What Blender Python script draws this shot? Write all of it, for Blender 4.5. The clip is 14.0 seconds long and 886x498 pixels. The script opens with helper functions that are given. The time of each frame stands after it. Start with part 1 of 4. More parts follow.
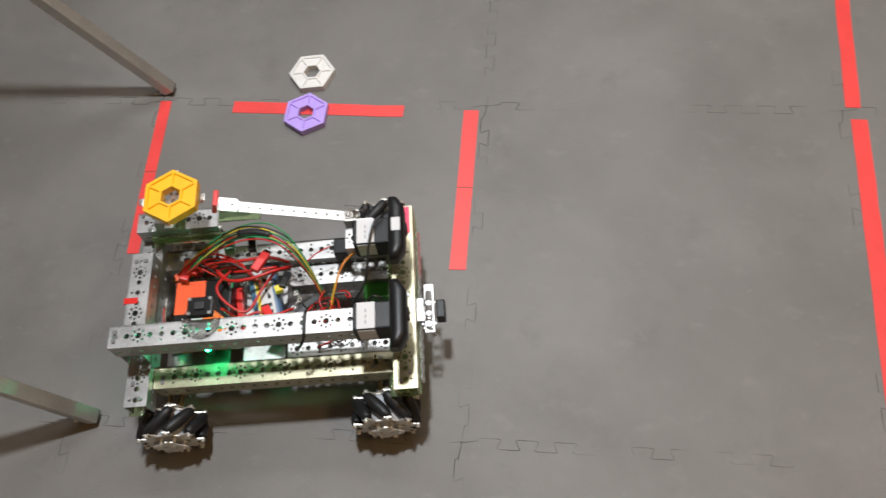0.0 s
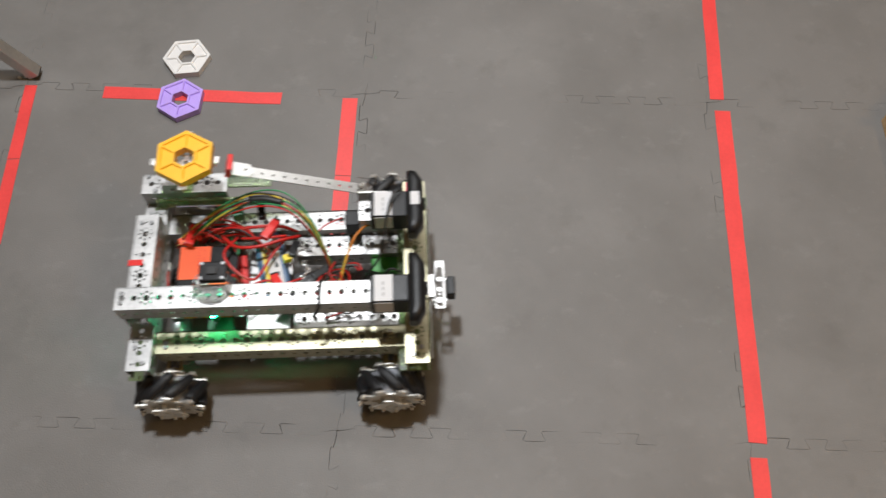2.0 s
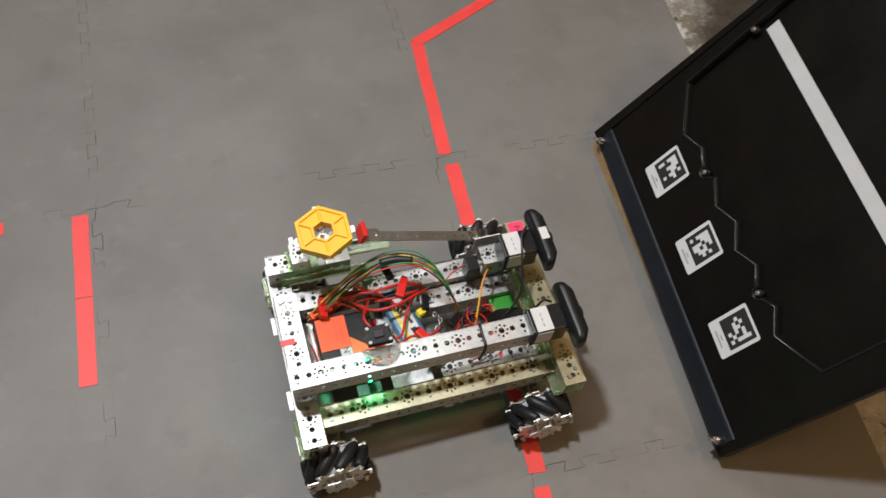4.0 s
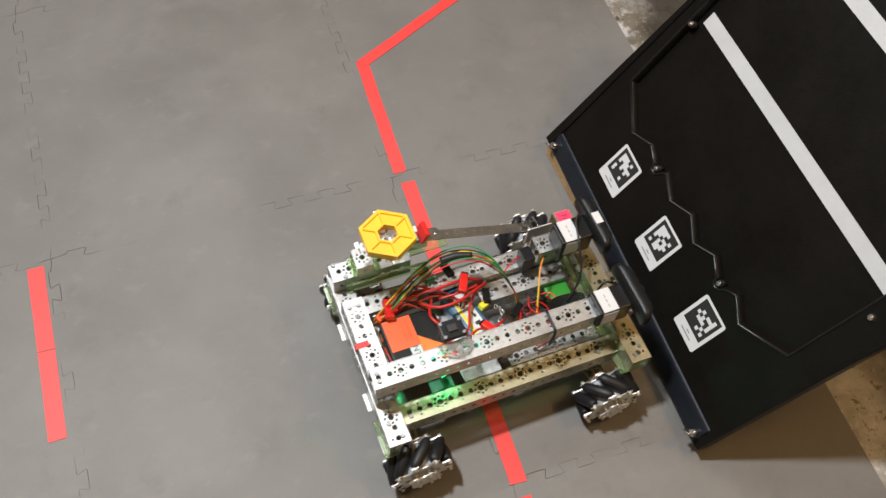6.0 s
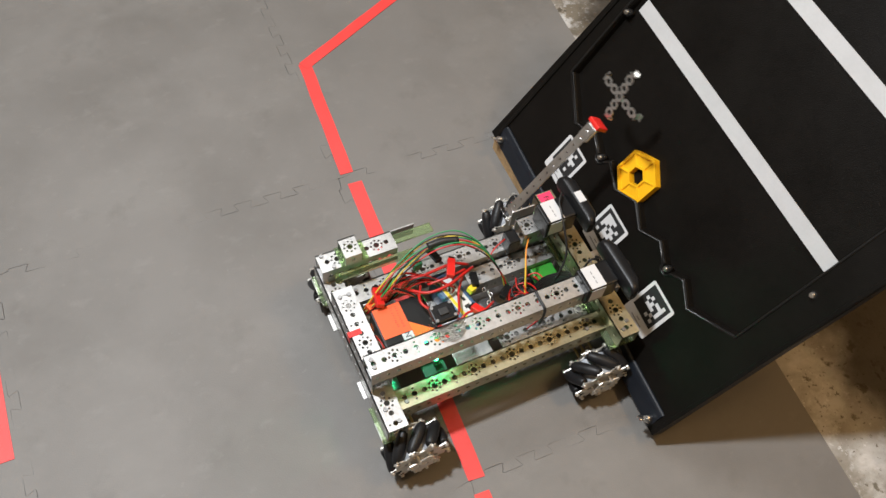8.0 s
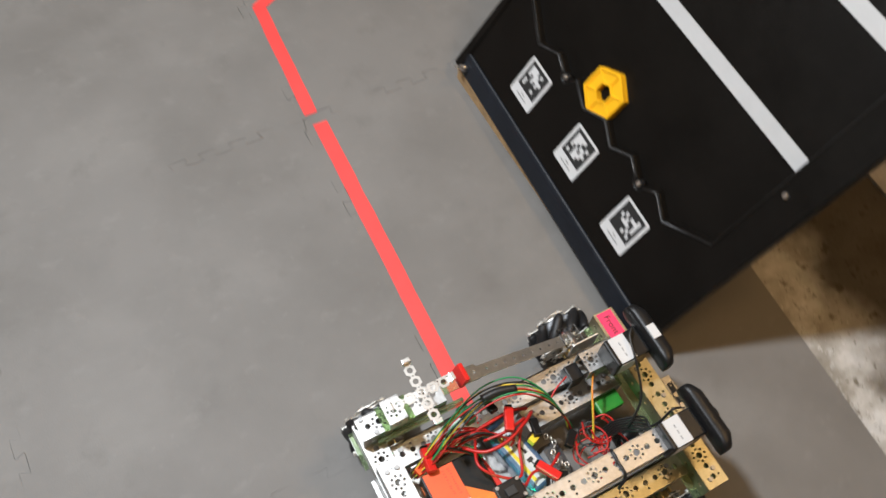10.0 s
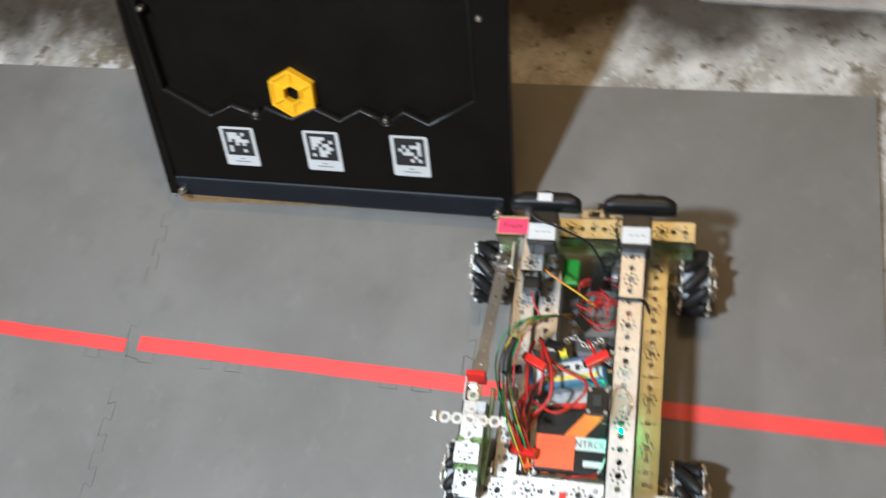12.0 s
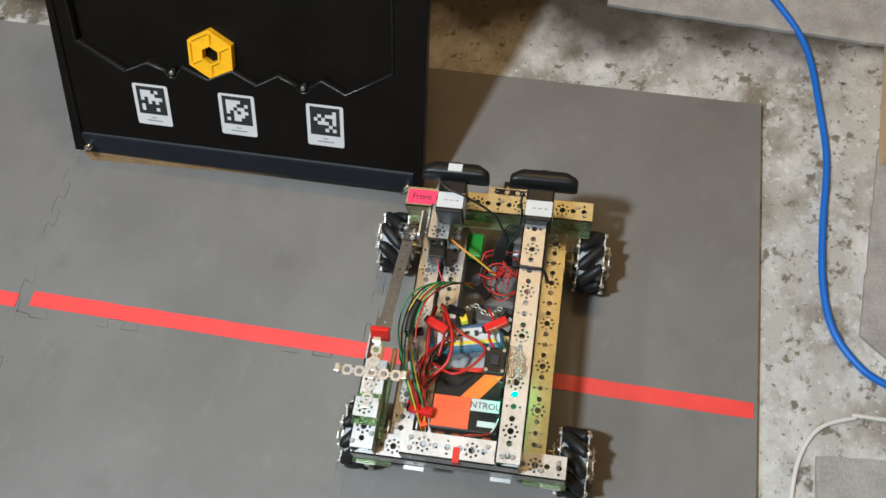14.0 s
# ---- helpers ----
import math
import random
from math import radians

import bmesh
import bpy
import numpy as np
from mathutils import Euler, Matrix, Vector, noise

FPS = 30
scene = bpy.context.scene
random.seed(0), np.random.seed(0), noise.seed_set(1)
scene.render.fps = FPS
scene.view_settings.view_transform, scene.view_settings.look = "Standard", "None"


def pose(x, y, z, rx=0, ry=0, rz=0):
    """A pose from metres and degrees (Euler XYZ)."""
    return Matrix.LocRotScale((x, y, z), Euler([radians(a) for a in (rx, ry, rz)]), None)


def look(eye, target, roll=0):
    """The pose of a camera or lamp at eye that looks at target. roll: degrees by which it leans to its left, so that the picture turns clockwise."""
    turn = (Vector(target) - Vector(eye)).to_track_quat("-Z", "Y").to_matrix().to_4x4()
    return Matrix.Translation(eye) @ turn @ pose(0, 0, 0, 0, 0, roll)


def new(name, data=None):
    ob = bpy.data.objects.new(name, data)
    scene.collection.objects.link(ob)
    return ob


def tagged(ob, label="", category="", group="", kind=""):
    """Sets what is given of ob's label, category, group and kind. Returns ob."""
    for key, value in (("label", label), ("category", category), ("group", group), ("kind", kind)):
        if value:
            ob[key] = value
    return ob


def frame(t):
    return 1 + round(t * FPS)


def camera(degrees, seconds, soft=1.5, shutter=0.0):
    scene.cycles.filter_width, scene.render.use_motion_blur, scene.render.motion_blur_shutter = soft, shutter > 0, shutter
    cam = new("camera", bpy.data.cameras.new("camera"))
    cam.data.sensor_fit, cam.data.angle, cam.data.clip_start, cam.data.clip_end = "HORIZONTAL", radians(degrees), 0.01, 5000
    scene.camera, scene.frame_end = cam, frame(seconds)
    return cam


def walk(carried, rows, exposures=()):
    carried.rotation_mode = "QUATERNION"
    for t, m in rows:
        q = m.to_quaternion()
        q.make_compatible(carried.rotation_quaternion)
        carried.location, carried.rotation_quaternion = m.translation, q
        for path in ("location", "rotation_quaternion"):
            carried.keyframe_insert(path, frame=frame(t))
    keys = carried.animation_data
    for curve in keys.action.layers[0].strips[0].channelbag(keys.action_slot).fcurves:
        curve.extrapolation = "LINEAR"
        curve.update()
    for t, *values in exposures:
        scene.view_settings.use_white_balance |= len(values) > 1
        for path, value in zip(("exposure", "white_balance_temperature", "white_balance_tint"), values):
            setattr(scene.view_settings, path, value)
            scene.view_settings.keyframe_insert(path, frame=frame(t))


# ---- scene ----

# ================= camera =================
cam = camera(54.2, 14.0, soft=1.5, shutter=0.5)
# seconds, eye, Euler turn in degrees
PATH = (
    (0, 0.1128, -0.9153, 1.2484, 27.08, 5.17, 4.80),
    (0.5, 0.1394, -0.9183, 1.2579, 26.23, 3.76, 1.89),
    (1, 0.1554, -0.9188, 1.2559, 26.33, 1.71, 0.77),
    (1.5, 0.1526, -0.9189, 1.2532, 26.24, 0.29, 1.00),
    (2, 0.1609, -0.9171, 1.2473, 26.30, -0.12, 1.67),
    (2.5, 0.1859, -0.9074, 1.2594, 26.09, -1.61, -0.41),
    (3, 0.2176, -0.9025, 1.2697, 26.97, -3.82, -5.40),
    (3.2, 0.2303, -0.8992, 1.2766, 27.80, -4.66, -7.63),
    (5.3, 0.2700, -0.8965, 1.2903, 32.04, -4.89, -19.01),
    (5.5, 0.2736, -0.8932, 1.2914, 31.85, -4.63, -19.30),
    (6, 0.2805, -0.8954, 1.2921, 31.70, -4.28, -19.53),
    (6.5, 0.3039, -0.9079, 1.2879, 31.95, -4.26, -20.03),
    (7, 0.3230, -0.9095, 1.2888, 31.96, -4.41, -21.76),
    (9.5, 0.3056, -0.9037, 1.2868, 31.50, -4.28, -23.97),
    (10, 0.3118, -0.9248, 1.2665, 28.79, -3.62, -27.55),
    (10.5, 0.3260, -0.9530, 1.2553, 24.51, -1.84, -33.78),
    (11, 0.3498, -0.9616, 1.2782, 26.91, 3.43, -44.94),
    (11.2, 0.3581, -0.9702, 1.2760, 27.53, 9.17, -54.38),
    (11.5, 0.3654, -0.9747, 1.2694, 26.82, 12.36, -64.56),
    (11.8, 0.3332, -0.9229, 1.2820, 25.39, 12.89, -74.86),
    (12, 0.3074, -0.8973, 1.2922, 23.64, 12.27, -81.01),
    (12.5, 0.2400, -0.8992, 1.2975, 22.74, 10.55, -85.28),
    (13, 0.2203, -0.9049, 1.3005, 22.95, 8.13, -83.09),
    (13.5, 0.2178, -0.9029, 1.3016, 24.01, 6.22, -81.61),
    (14, 0.2198, -0.8942, 1.2979, 24.98, 4.61, -80.75),
)
EXPOSURE = ((0, -0.05, 6290, 9), (1, -0.06, 6290, 9), (2.2, -0.18, 6320, 9), (3.2, -0.28, 6330, 9), (5.3, 0.12, 6400, 8), (7, 0.20, 6330, 8), (9.5, 0.22, 6230, 8), (10.5, 0.10, 6060, 7), (11.2, 0.13, 5950, 6), (11.8, 0.28, 5680, 4), (12.2, 0.21, 5560, 2), (14, 0.03, 5780, 2))
walk(cam, [(t, pose(*p)) for t, *p in PATH], EXPOSURE)

# ================= light =================
world = bpy.data.worlds.new("garage_air")
scene.world = world
world.use_nodes = True
world.node_tree.nodes["Background"].inputs[0].default_value = (1.0, 0.62, 0.3, 1)
world.node_tree.nodes["Background"].inputs[1].default_value = 0.06
lamp_data = bpy.data.lights.new("ceiling_bulb", "AREA")
lamp_data.shape, lamp_data.size, lamp_data.energy, lamp_data.color = "DISK", 0.18, 67, (0.97, 0.98, 1.0)
lamp = new("ceiling_bulb", lamp_data)
lamp.matrix_world = look((-0.10, 0.05, 2.50), (0.9, -1.3, 0))
tagged(lamp, "bright round flood lamp below the ceiling", "lamp")
tube_data = bpy.data.lights.new("ceiling_tube", "AREA")
tube_data.shape, tube_data.size, tube_data.size_y, tube_data.energy, tube_data.color = "RECTANGLE", 1.8, 0.25, 29, (1.0, 0.97, 0.94)
tube_lamp = new("ceiling_tube", tube_data)
tube_lamp.matrix_world = pose(0.0, 1.15, 2.62)
tagged(tube_lamp, "long white ceiling tube light", "lamp")
fill_data = bpy.data.lights.new("warm_bulb", "POINT")
fill_data.shadow_soft_size, fill_data.energy, fill_data.color = 0.16, 42, (1.0, 0.62, 0.27)
fill = new("warm_bulb", fill_data)
fill.location = (1.65, -0.85, 2.45)
tagged(fill, "warm bulb near the ceiling", "lamp")

# ================= materials =================
def material(name, color, rough=0.5, metal=0.0, vary=0.0, scale=8.0, bump=0.0, bump_scale=60.0, second=None, emit=None, emit_strength=0.0, clear=0.0, gloss=0.5):
    """A principled surface with noise in its colour at two scales, and fine relief."""
    m = bpy.data.materials.new(name)
    m.use_nodes = True
    nt = m.node_tree
    b = nt.nodes["Principled BSDF"]
    b.inputs["Roughness"].default_value, b.inputs["Metallic"].default_value = rough, metal
    b.inputs["Base Color"].default_value = (*color, 1)
    b.inputs["Specular IOR Level"].default_value = gloss
    if clear:
        b.inputs["Transmission Weight"].default_value, b.inputs["IOR"].default_value = clear, 1.25
    if emit:
        b.inputs["Emission Color"].default_value, b.inputs["Emission Strength"].default_value = (*emit, 1), emit_strength
    tc = nt.nodes.new("ShaderNodeTexCoord")
    if vary or second:
        n1, n2 = nt.nodes.new("ShaderNodeTexNoise"), nt.nodes.new("ShaderNodeTexNoise")
        n1.inputs["Scale"].default_value, n1.inputs["Detail"].default_value = scale, 6
        n2.inputs["Scale"].default_value, n2.inputs["Detail"].default_value = scale * 9, 4
        mixn = nt.nodes.new("ShaderNodeMath")
        mixn.operation = "MULTIPLY_ADD"
        mixn.inputs[1].default_value = 0.4
        half = nt.nodes.new("ShaderNodeMath")
        half.operation = "MULTIPLY"
        half.inputs[1].default_value = 0.6
        ramp = nt.nodes.new("ShaderNodeValToRGB")
        lo = [max(0, c * (1 - vary)) for c in color]
        hi = second or [min(1, c * (1 + vary)) for c in color]
        ramp.color_ramp.elements[0].position, ramp.color_ramp.elements[1].position = 0.32, 0.68
        ramp.color_ramp.elements[0].color, ramp.color_ramp.elements[1].color = (*lo, 1), (*hi, 1)
        for n in (n1, n2):
            nt.links.new(tc.outputs["Object"], n.inputs["Vector"])
        nt.links.new(n1.outputs["Fac"], half.inputs[0])
        nt.links.new(n2.outputs["Fac"], mixn.inputs[0])
        nt.links.new(half.outputs[0], mixn.inputs[2])
        nt.links.new(mixn.outputs[0], ramp.inputs["Fac"])
        nt.links.new(ramp.outputs["Color"], b.inputs["Base Color"])
        rr = nt.nodes.new("ShaderNodeMapRange")
        rr.inputs["To Min"].default_value, rr.inputs["To Max"].default_value = rough * 0.8, min(1, rough * 1.2)
        nt.links.new(mixn.outputs[0], rr.inputs["Value"])
        nt.links.new(rr.outputs[0], b.inputs["Roughness"])
    if bump:
        n3, bm_ = nt.nodes.new("ShaderNodeTexNoise"), nt.nodes.new("ShaderNodeBump")
        n3.inputs["Scale"].default_value, n3.inputs["Detail"].default_value = bump_scale, 5
        bm_.inputs["Strength"].default_value, bm_.inputs["Distance"].default_value = bump, 0.002
        nt.links.new(tc.outputs["Object"], n3.inputs["Vector"])
        nt.links.new(n3.outputs["Fac"], bm_.inputs["Height"])
        nt.links.new(bm_.outputs["Normal"], b.inputs["Normal"])
    return m


def layered(name, layers, rough, bump, bump_scale, stain_shade=None):
    """A surface whose colour is laid on in layers of noise: (colour, scale, low, high, stretch)."""
    m = bpy.data.materials.new(name)
    m.use_nodes = True
    nt = m.node_tree
    b = nt.nodes["Principled BSDF"]
    b.inputs["Roughness"].default_value = rough
    tc = nt.nodes.new("ShaderNodeTexCoord")
    geo = nt.nodes.new("ShaderNodeNewGeometry")
    last = None
    for k, (color, scale, low, high, stretch) in enumerate(layers):
        rgb = nt.nodes.new("ShaderNodeRGB")
        rgb.outputs[0].default_value = (*color, 1)
        if last is None:
            last = rgb.outputs[0]
            continue
        mp, nz, mr, mx = (nt.nodes.new("ShaderNode" + n) for n in ("Mapping", "TexNoise", "MapRange", "Mix"))
        mp.inputs["Location"].default_value = (k * 3.7, k * 1.9, 0)
        mp.inputs["Rotation"].default_value = (0, 0, k * 0.7)
        mp.inputs["Scale"].default_value = (scale, scale * stretch, scale)
        nz.inputs["Scale"].default_value, nz.inputs["Detail"].default_value, nz.inputs["Roughness"].default_value = 1.0, 7, 0.62
        mr.inputs["From Min"].default_value, mr.inputs["From Max"].default_value = low, high
        mx.data_type = "RGBA"
        nt.links.new(geo.outputs["Position"], mp.inputs["Vector"])
        nt.links.new(mp.outputs[0], nz.inputs["Vector"])
        nt.links.new(nz.outputs["Fac"], mr.inputs["Value"])
        nt.links.new(mr.outputs[0], mx.inputs["Factor"])
        nt.links.new(last, mx.inputs["A"])
        nt.links.new(rgb.outputs[0], mx.inputs["B"])
        last = mx.outputs["Result"]
    if stain_shade:
        # dark oily stain and painted board shade, beyond a wavering line across the floor
        color, x0, x1, waver = stain_shade
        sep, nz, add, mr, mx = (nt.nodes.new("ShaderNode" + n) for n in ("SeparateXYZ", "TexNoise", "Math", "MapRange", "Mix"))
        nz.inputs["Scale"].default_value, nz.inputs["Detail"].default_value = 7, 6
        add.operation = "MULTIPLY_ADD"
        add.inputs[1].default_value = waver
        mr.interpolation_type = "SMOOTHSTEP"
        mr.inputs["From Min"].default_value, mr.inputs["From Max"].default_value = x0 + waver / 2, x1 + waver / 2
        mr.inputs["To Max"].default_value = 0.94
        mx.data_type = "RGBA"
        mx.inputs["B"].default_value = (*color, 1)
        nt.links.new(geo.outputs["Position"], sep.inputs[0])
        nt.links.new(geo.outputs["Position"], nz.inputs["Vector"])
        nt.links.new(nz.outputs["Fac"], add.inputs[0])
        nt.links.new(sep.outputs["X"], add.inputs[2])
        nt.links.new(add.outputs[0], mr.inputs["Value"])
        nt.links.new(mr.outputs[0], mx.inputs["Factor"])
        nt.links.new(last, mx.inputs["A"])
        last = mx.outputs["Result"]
    nt.links.new(last, b.inputs["Base Color"])
    nz, bp = nt.nodes.new("ShaderNodeTexNoise"), nt.nodes.new("ShaderNodeBump")
    nz.inputs["Scale"].default_value, nz.inputs["Detail"].default_value = bump_scale, 6
    bp.inputs["Strength"].default_value, bp.inputs["Distance"].default_value = bump, 0.002
    nt.links.new(geo.outputs["Position"], nz.inputs["Vector"])
    nt.links.new(nz.outputs["Fac"], bp.inputs["Height"])
    nt.links.new(bp.outputs["Normal"], b.inputs["Normal"])
    return m


FOAM = layered("grey_foam", (((0.168, 0.160, 0.150), 1, 0, 1, 1), ((0.135, 0.128, 0.118), 3.2, 0.42, 0.68, 1), ((0.205, 0.197, 0.185), 2.3, 0.5, 0.78, 1.4), ((0.125, 0.118, 0.108), 11, 0.58, 0.84, 1), ((0.205, 0.198, 0.186), 17, 0.58, 0.86, 1.5), ((0.225, 0.218, 0.205), 60, 0.64, 0.86, 1)), 0.6, 0.22, 450)
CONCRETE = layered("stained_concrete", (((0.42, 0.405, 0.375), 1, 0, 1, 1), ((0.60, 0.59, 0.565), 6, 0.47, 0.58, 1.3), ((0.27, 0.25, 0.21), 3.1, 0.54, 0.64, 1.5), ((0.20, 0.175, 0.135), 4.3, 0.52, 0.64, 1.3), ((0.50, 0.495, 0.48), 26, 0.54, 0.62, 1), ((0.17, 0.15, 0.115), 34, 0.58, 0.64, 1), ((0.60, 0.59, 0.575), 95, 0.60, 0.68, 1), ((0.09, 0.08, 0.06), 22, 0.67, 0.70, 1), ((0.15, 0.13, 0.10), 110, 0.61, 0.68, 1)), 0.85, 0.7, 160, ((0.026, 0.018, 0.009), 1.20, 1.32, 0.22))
CARPET = material("grey_ribbed_carpet", (0.36, 0.34, 0.32), 0.95, vary=0.25, scale=25, bump=1.0, bump_scale=420)
RED_TAPE = material("red_tape", (0.76, 0.055, 0.05), 0.5, vary=0.08, scale=20, bump=0.15, bump_scale=200)
BLUE_TAPE = material("blue_tape", (0.02, 0.16, 0.7), 0.5, vary=0.08, scale=20)
BLACK_BOARD = material("black_textured_plastic", (0.0058, 0.0050, 0.0042), 0.36, vary=0.25, scale=12, bump=0.3, bump_scale=700, gloss=0.13)
NAVY_LIP = material("navy_black_satin_plastic", (0.0085, 0.0110, 0.0160), 0.42, vary=0.3, scale=10, bump=0.1, bump_scale=300, gloss=0.3)
BEAD = material("glossy_black_edge", (0.006, 0.006, 0.006), 0.3, gloss=0.6)
PLY = material("raw_plywood_edge", (0.42, 0.27, 0.13), 0.8, vary=0.35, scale=30)
CARDBOARD = material("brown_cardboard", (0.56, 0.38, 0.21), 0.85, vary=0.1, scale=25, bump=0.2, bump_scale=200)
WHITE_TAPE = material("white_tape", (0.46, 0.46, 0.46), 0.55, vary=0.05, scale=30)
LABEL = material("white_paper_label", (0.58, 0.58, 0.58), 0.6, vary=0.04, scale=40)
INK = material("black_ink", (0.015, 0.015, 0.015), 0.6)
GREY_INK = material("grey_ink", (0.25, 0.25, 0.25), 0.7)
STEEL = material("bright_steel", (0.68, 0.67, 0.65), 0.32, 1.0)
# paler copy of ALU: lamp glare on the tilted arm, put into the colour
ALU_LAMP_LIT = material("lamp_lit_aluminium", (0.66, 0.655, 0.64), 0.38, 1.0, vary=0.12, scale=18, bump=0.12, bump_scale=260)
ALU = material("brushed_aluminium", (0.46, 0.455, 0.445), 0.46, 1.0, vary=0.22, scale=18, bump=0.12, bump_scale=260)
# plain aluminium with the warm bulb's golden reflection put into its colour
ALU_WARM_LIT = material("warm_lit_aluminium", (0.43, 0.405, 0.285), 0.45, 1.0, vary=0.22, scale=18, bump=0.12, bump_scale=260)
PLATE = material("zinc_plate", (0.74, 0.72, 0.67), 0.5, 0.8, vary=0.15, scale=60, bump=0.1, bump_scale=300)
HUB_WHITE = material("pale_hub_plastic", (0.50, 0.52, 0.55), 0.5, vary=0.1, scale=50)
ALU_DULL = material("dull_aluminium", (0.62, 0.61, 0.58), 0.5, 1.0, vary=0.12, scale=20, bump=0.15, bump_scale=300)
BLACK_PLASTIC = material("black_plastic", (0.009, 0.009, 0.0095), 0.36, vary=0.2, scale=40, bump=0.1, bump_scale=500, gloss=0.25)
GREY_PLASTIC = material("dark_grey_plastic", (0.055, 0.055, 0.058), 0.45, vary=0.15, scale=40, bump=0.1, bump_scale=400)
RUBBER = material("black_rubber", (0.012, 0.012, 0.013), 0.45, vary=0.35, scale=60, bump=0.2, bump_scale=300, gloss=0.35)
ORANGE = material("orange_sticker", (0.85, 0.105, 0.02), 0.55, vary=0.06, scale=30)
ORANGE_PRINT = material("orange_print", (0.8, 0.16, 0.015), 0.4)
YELLOW = material("yellow_printed_plastic", (0.86, 0.45, 0.006), 0.42, vary=0.07, scale=40, bump=0.2, bump_scale=600)
PURPLE = material("purple_printed_plastic", (0.46, 0.32, 0.80), 0.45, vary=0.07, scale=40, bump=0.2, bump_scale=600)
WHITE_PLASTIC = material("white_printed_plastic", (0.72, 0.71, 0.69), 0.45, vary=0.05, scale=40, bump=0.2, bump_scale=600)
PINK = material("pink_sticker", (0.86, 0.04, 0.13), 0.55, vary=0.05, scale=40)
RED_PLASTIC = material("red_plastic", (0.65, 0.02, 0.015), 0.35, vary=0.08, scale=40)
GREEN_PLASTIC = material("green_plastic", (0.035, 0.27, 0.03), 0.4, vary=0.1, scale=40)
DARK_GREEN = material("dark_green_plastic", (0.015, 0.13, 0.06), 0.4)
BATTERY_BLUE = material("blue_battery_wrap", (0.07, 0.13, 0.23), 0.32, vary=0.15, scale=30)
YELLOW_PRINT = material("yellow_print", (0.8, 0.6, 0.03), 0.5)
BRASS = material("brass_coupler", (0.62, 0.48, 0.22), 0.35, 1.0)
GREY_METAL = material("grey_motor_can", (0.3, 0.3, 0.3), 0.4, 0.8, vary=0.15, scale=30)
WIRE_RED = material("red_wire", (0.46, 0.014, 0.011), 0.38, vary=0.25, scale=60)
WIRE_BLACK = material("black_wire", (0.012, 0.012, 0.012), 0.45)
WIRE_GREEN = material("green_wire", (0.03, 0.26, 0.09), 0.4)
WIRE_YELLOW = material("yellow_wire", (0.68, 0.5, 0.05), 0.4)
WIRE_ORANGE = material("orange_wire", (0.75, 0.25, 0.03), 0.4)
WIRE_WHITE = material("white_wire", (0.65, 0.63, 0.6), 0.45)
CREAM = material("cream_plastic", (0.66, 0.62, 0.5), 0.4, vary=0.05, scale=20)
BLUE_HOSE = material("blue_cable", (0.01, 0.13, 0.55), 0.45, vary=0.08, scale=20)
GREEN_CLEAR = material("green_tinted_acrylic", (0.66, 0.86, 0.50), 0.12, clear=0.92)
CLEAR = material("clear_acrylic", (0.97, 0.97, 0.97), 0.05, clear=1.0)
LED = material("green_led", (0.02, 0.6, 0.3), 0.4, emit=(0.03, 1.0, 0.40), emit_strength=400)
CEILING = material("pale_painted_ceiling", (0.42, 0.35, 0.26), 0.85, vary=0.05, scale=2, bump=0.2, bump_scale=80)
PLASTER = material("painted_wall", (0.66, 0.52, 0.34), 0.8, vary=0.06, scale=2, bump=0.2, bump_scale=80)


# ================= mesh helpers =================
def mesh_of(name, bm, mat):
    bmesh.ops.recalc_face_normals(bm, faces=bm.faces)
    me = bpy.data.meshes.new(name)
    bm.to_mesh(me)
    bm.free()
    me.materials.append(mat)
    return me


def part(name, bm, mat, parent=None, label="", m=None):
    ob = new(name, mesh_of(name, bm, mat))
    if parent:
        ob.parent = parent
    if m is not None:
        ob.matrix_basis = m
    if label:
        ob["label"] = label
    return ob


def share(name, me, parent, m, label=""):
    ob = new(name, me)
    ob.parent = parent
    ob.matrix_basis = m
    if label:
        ob["label"] = label
    return ob


def box(x0, x1, y0, y1, z0, z1, bevel=0.0, bm=None, m=None, segs=2):
    bm = bm or bmesh.new()
    tmp = bmesh.ops.create_cube(bm, size=1, matrix=Matrix.Translation(((x0 + x1) / 2, (y0 + y1) / 2, (z0 + z1) / 2)) @ Matrix.Diagonal((abs(x1 - x0), abs(y1 - y0), abs(z1 - z0), 1)))
    vs = tmp["verts"]
    if bevel:
        es = list({e for v in vs for e in v.link_edges})
        out = bmesh.ops.bevel(bm, geom=es, offset=bevel, segments=segs, profile=0.6, affect="EDGES")
        vs = list({v for f in out["faces"] for v in f.verts} | {v for v in vs if v.is_valid})
    if m is not None:
        bmesh.ops.transform(bm, matrix=m, verts=[v for v in vs if v.is_valid])
    return bm


def cyl(bm, r, a, b, seg=16, r2=None):
    """A capped cylinder or cone from a to b."""
    a, b = Vector(a), Vector(b)
    d = b - a
    m = Matrix.Translation((a + b) / 2) @ d.to_track_quat("Z", "Y").to_matrix().to_4x4()
    out = bmesh.ops.create_cone(bm, cap_ends=True, segments=seg, radius1=r, radius2=r if r2 is None else r2, depth=d.length, matrix=m)
    for f in {f for v in out["verts"] for f in v.link_faces}:
        f.smooth = len(f.verts) == 4
    return bm


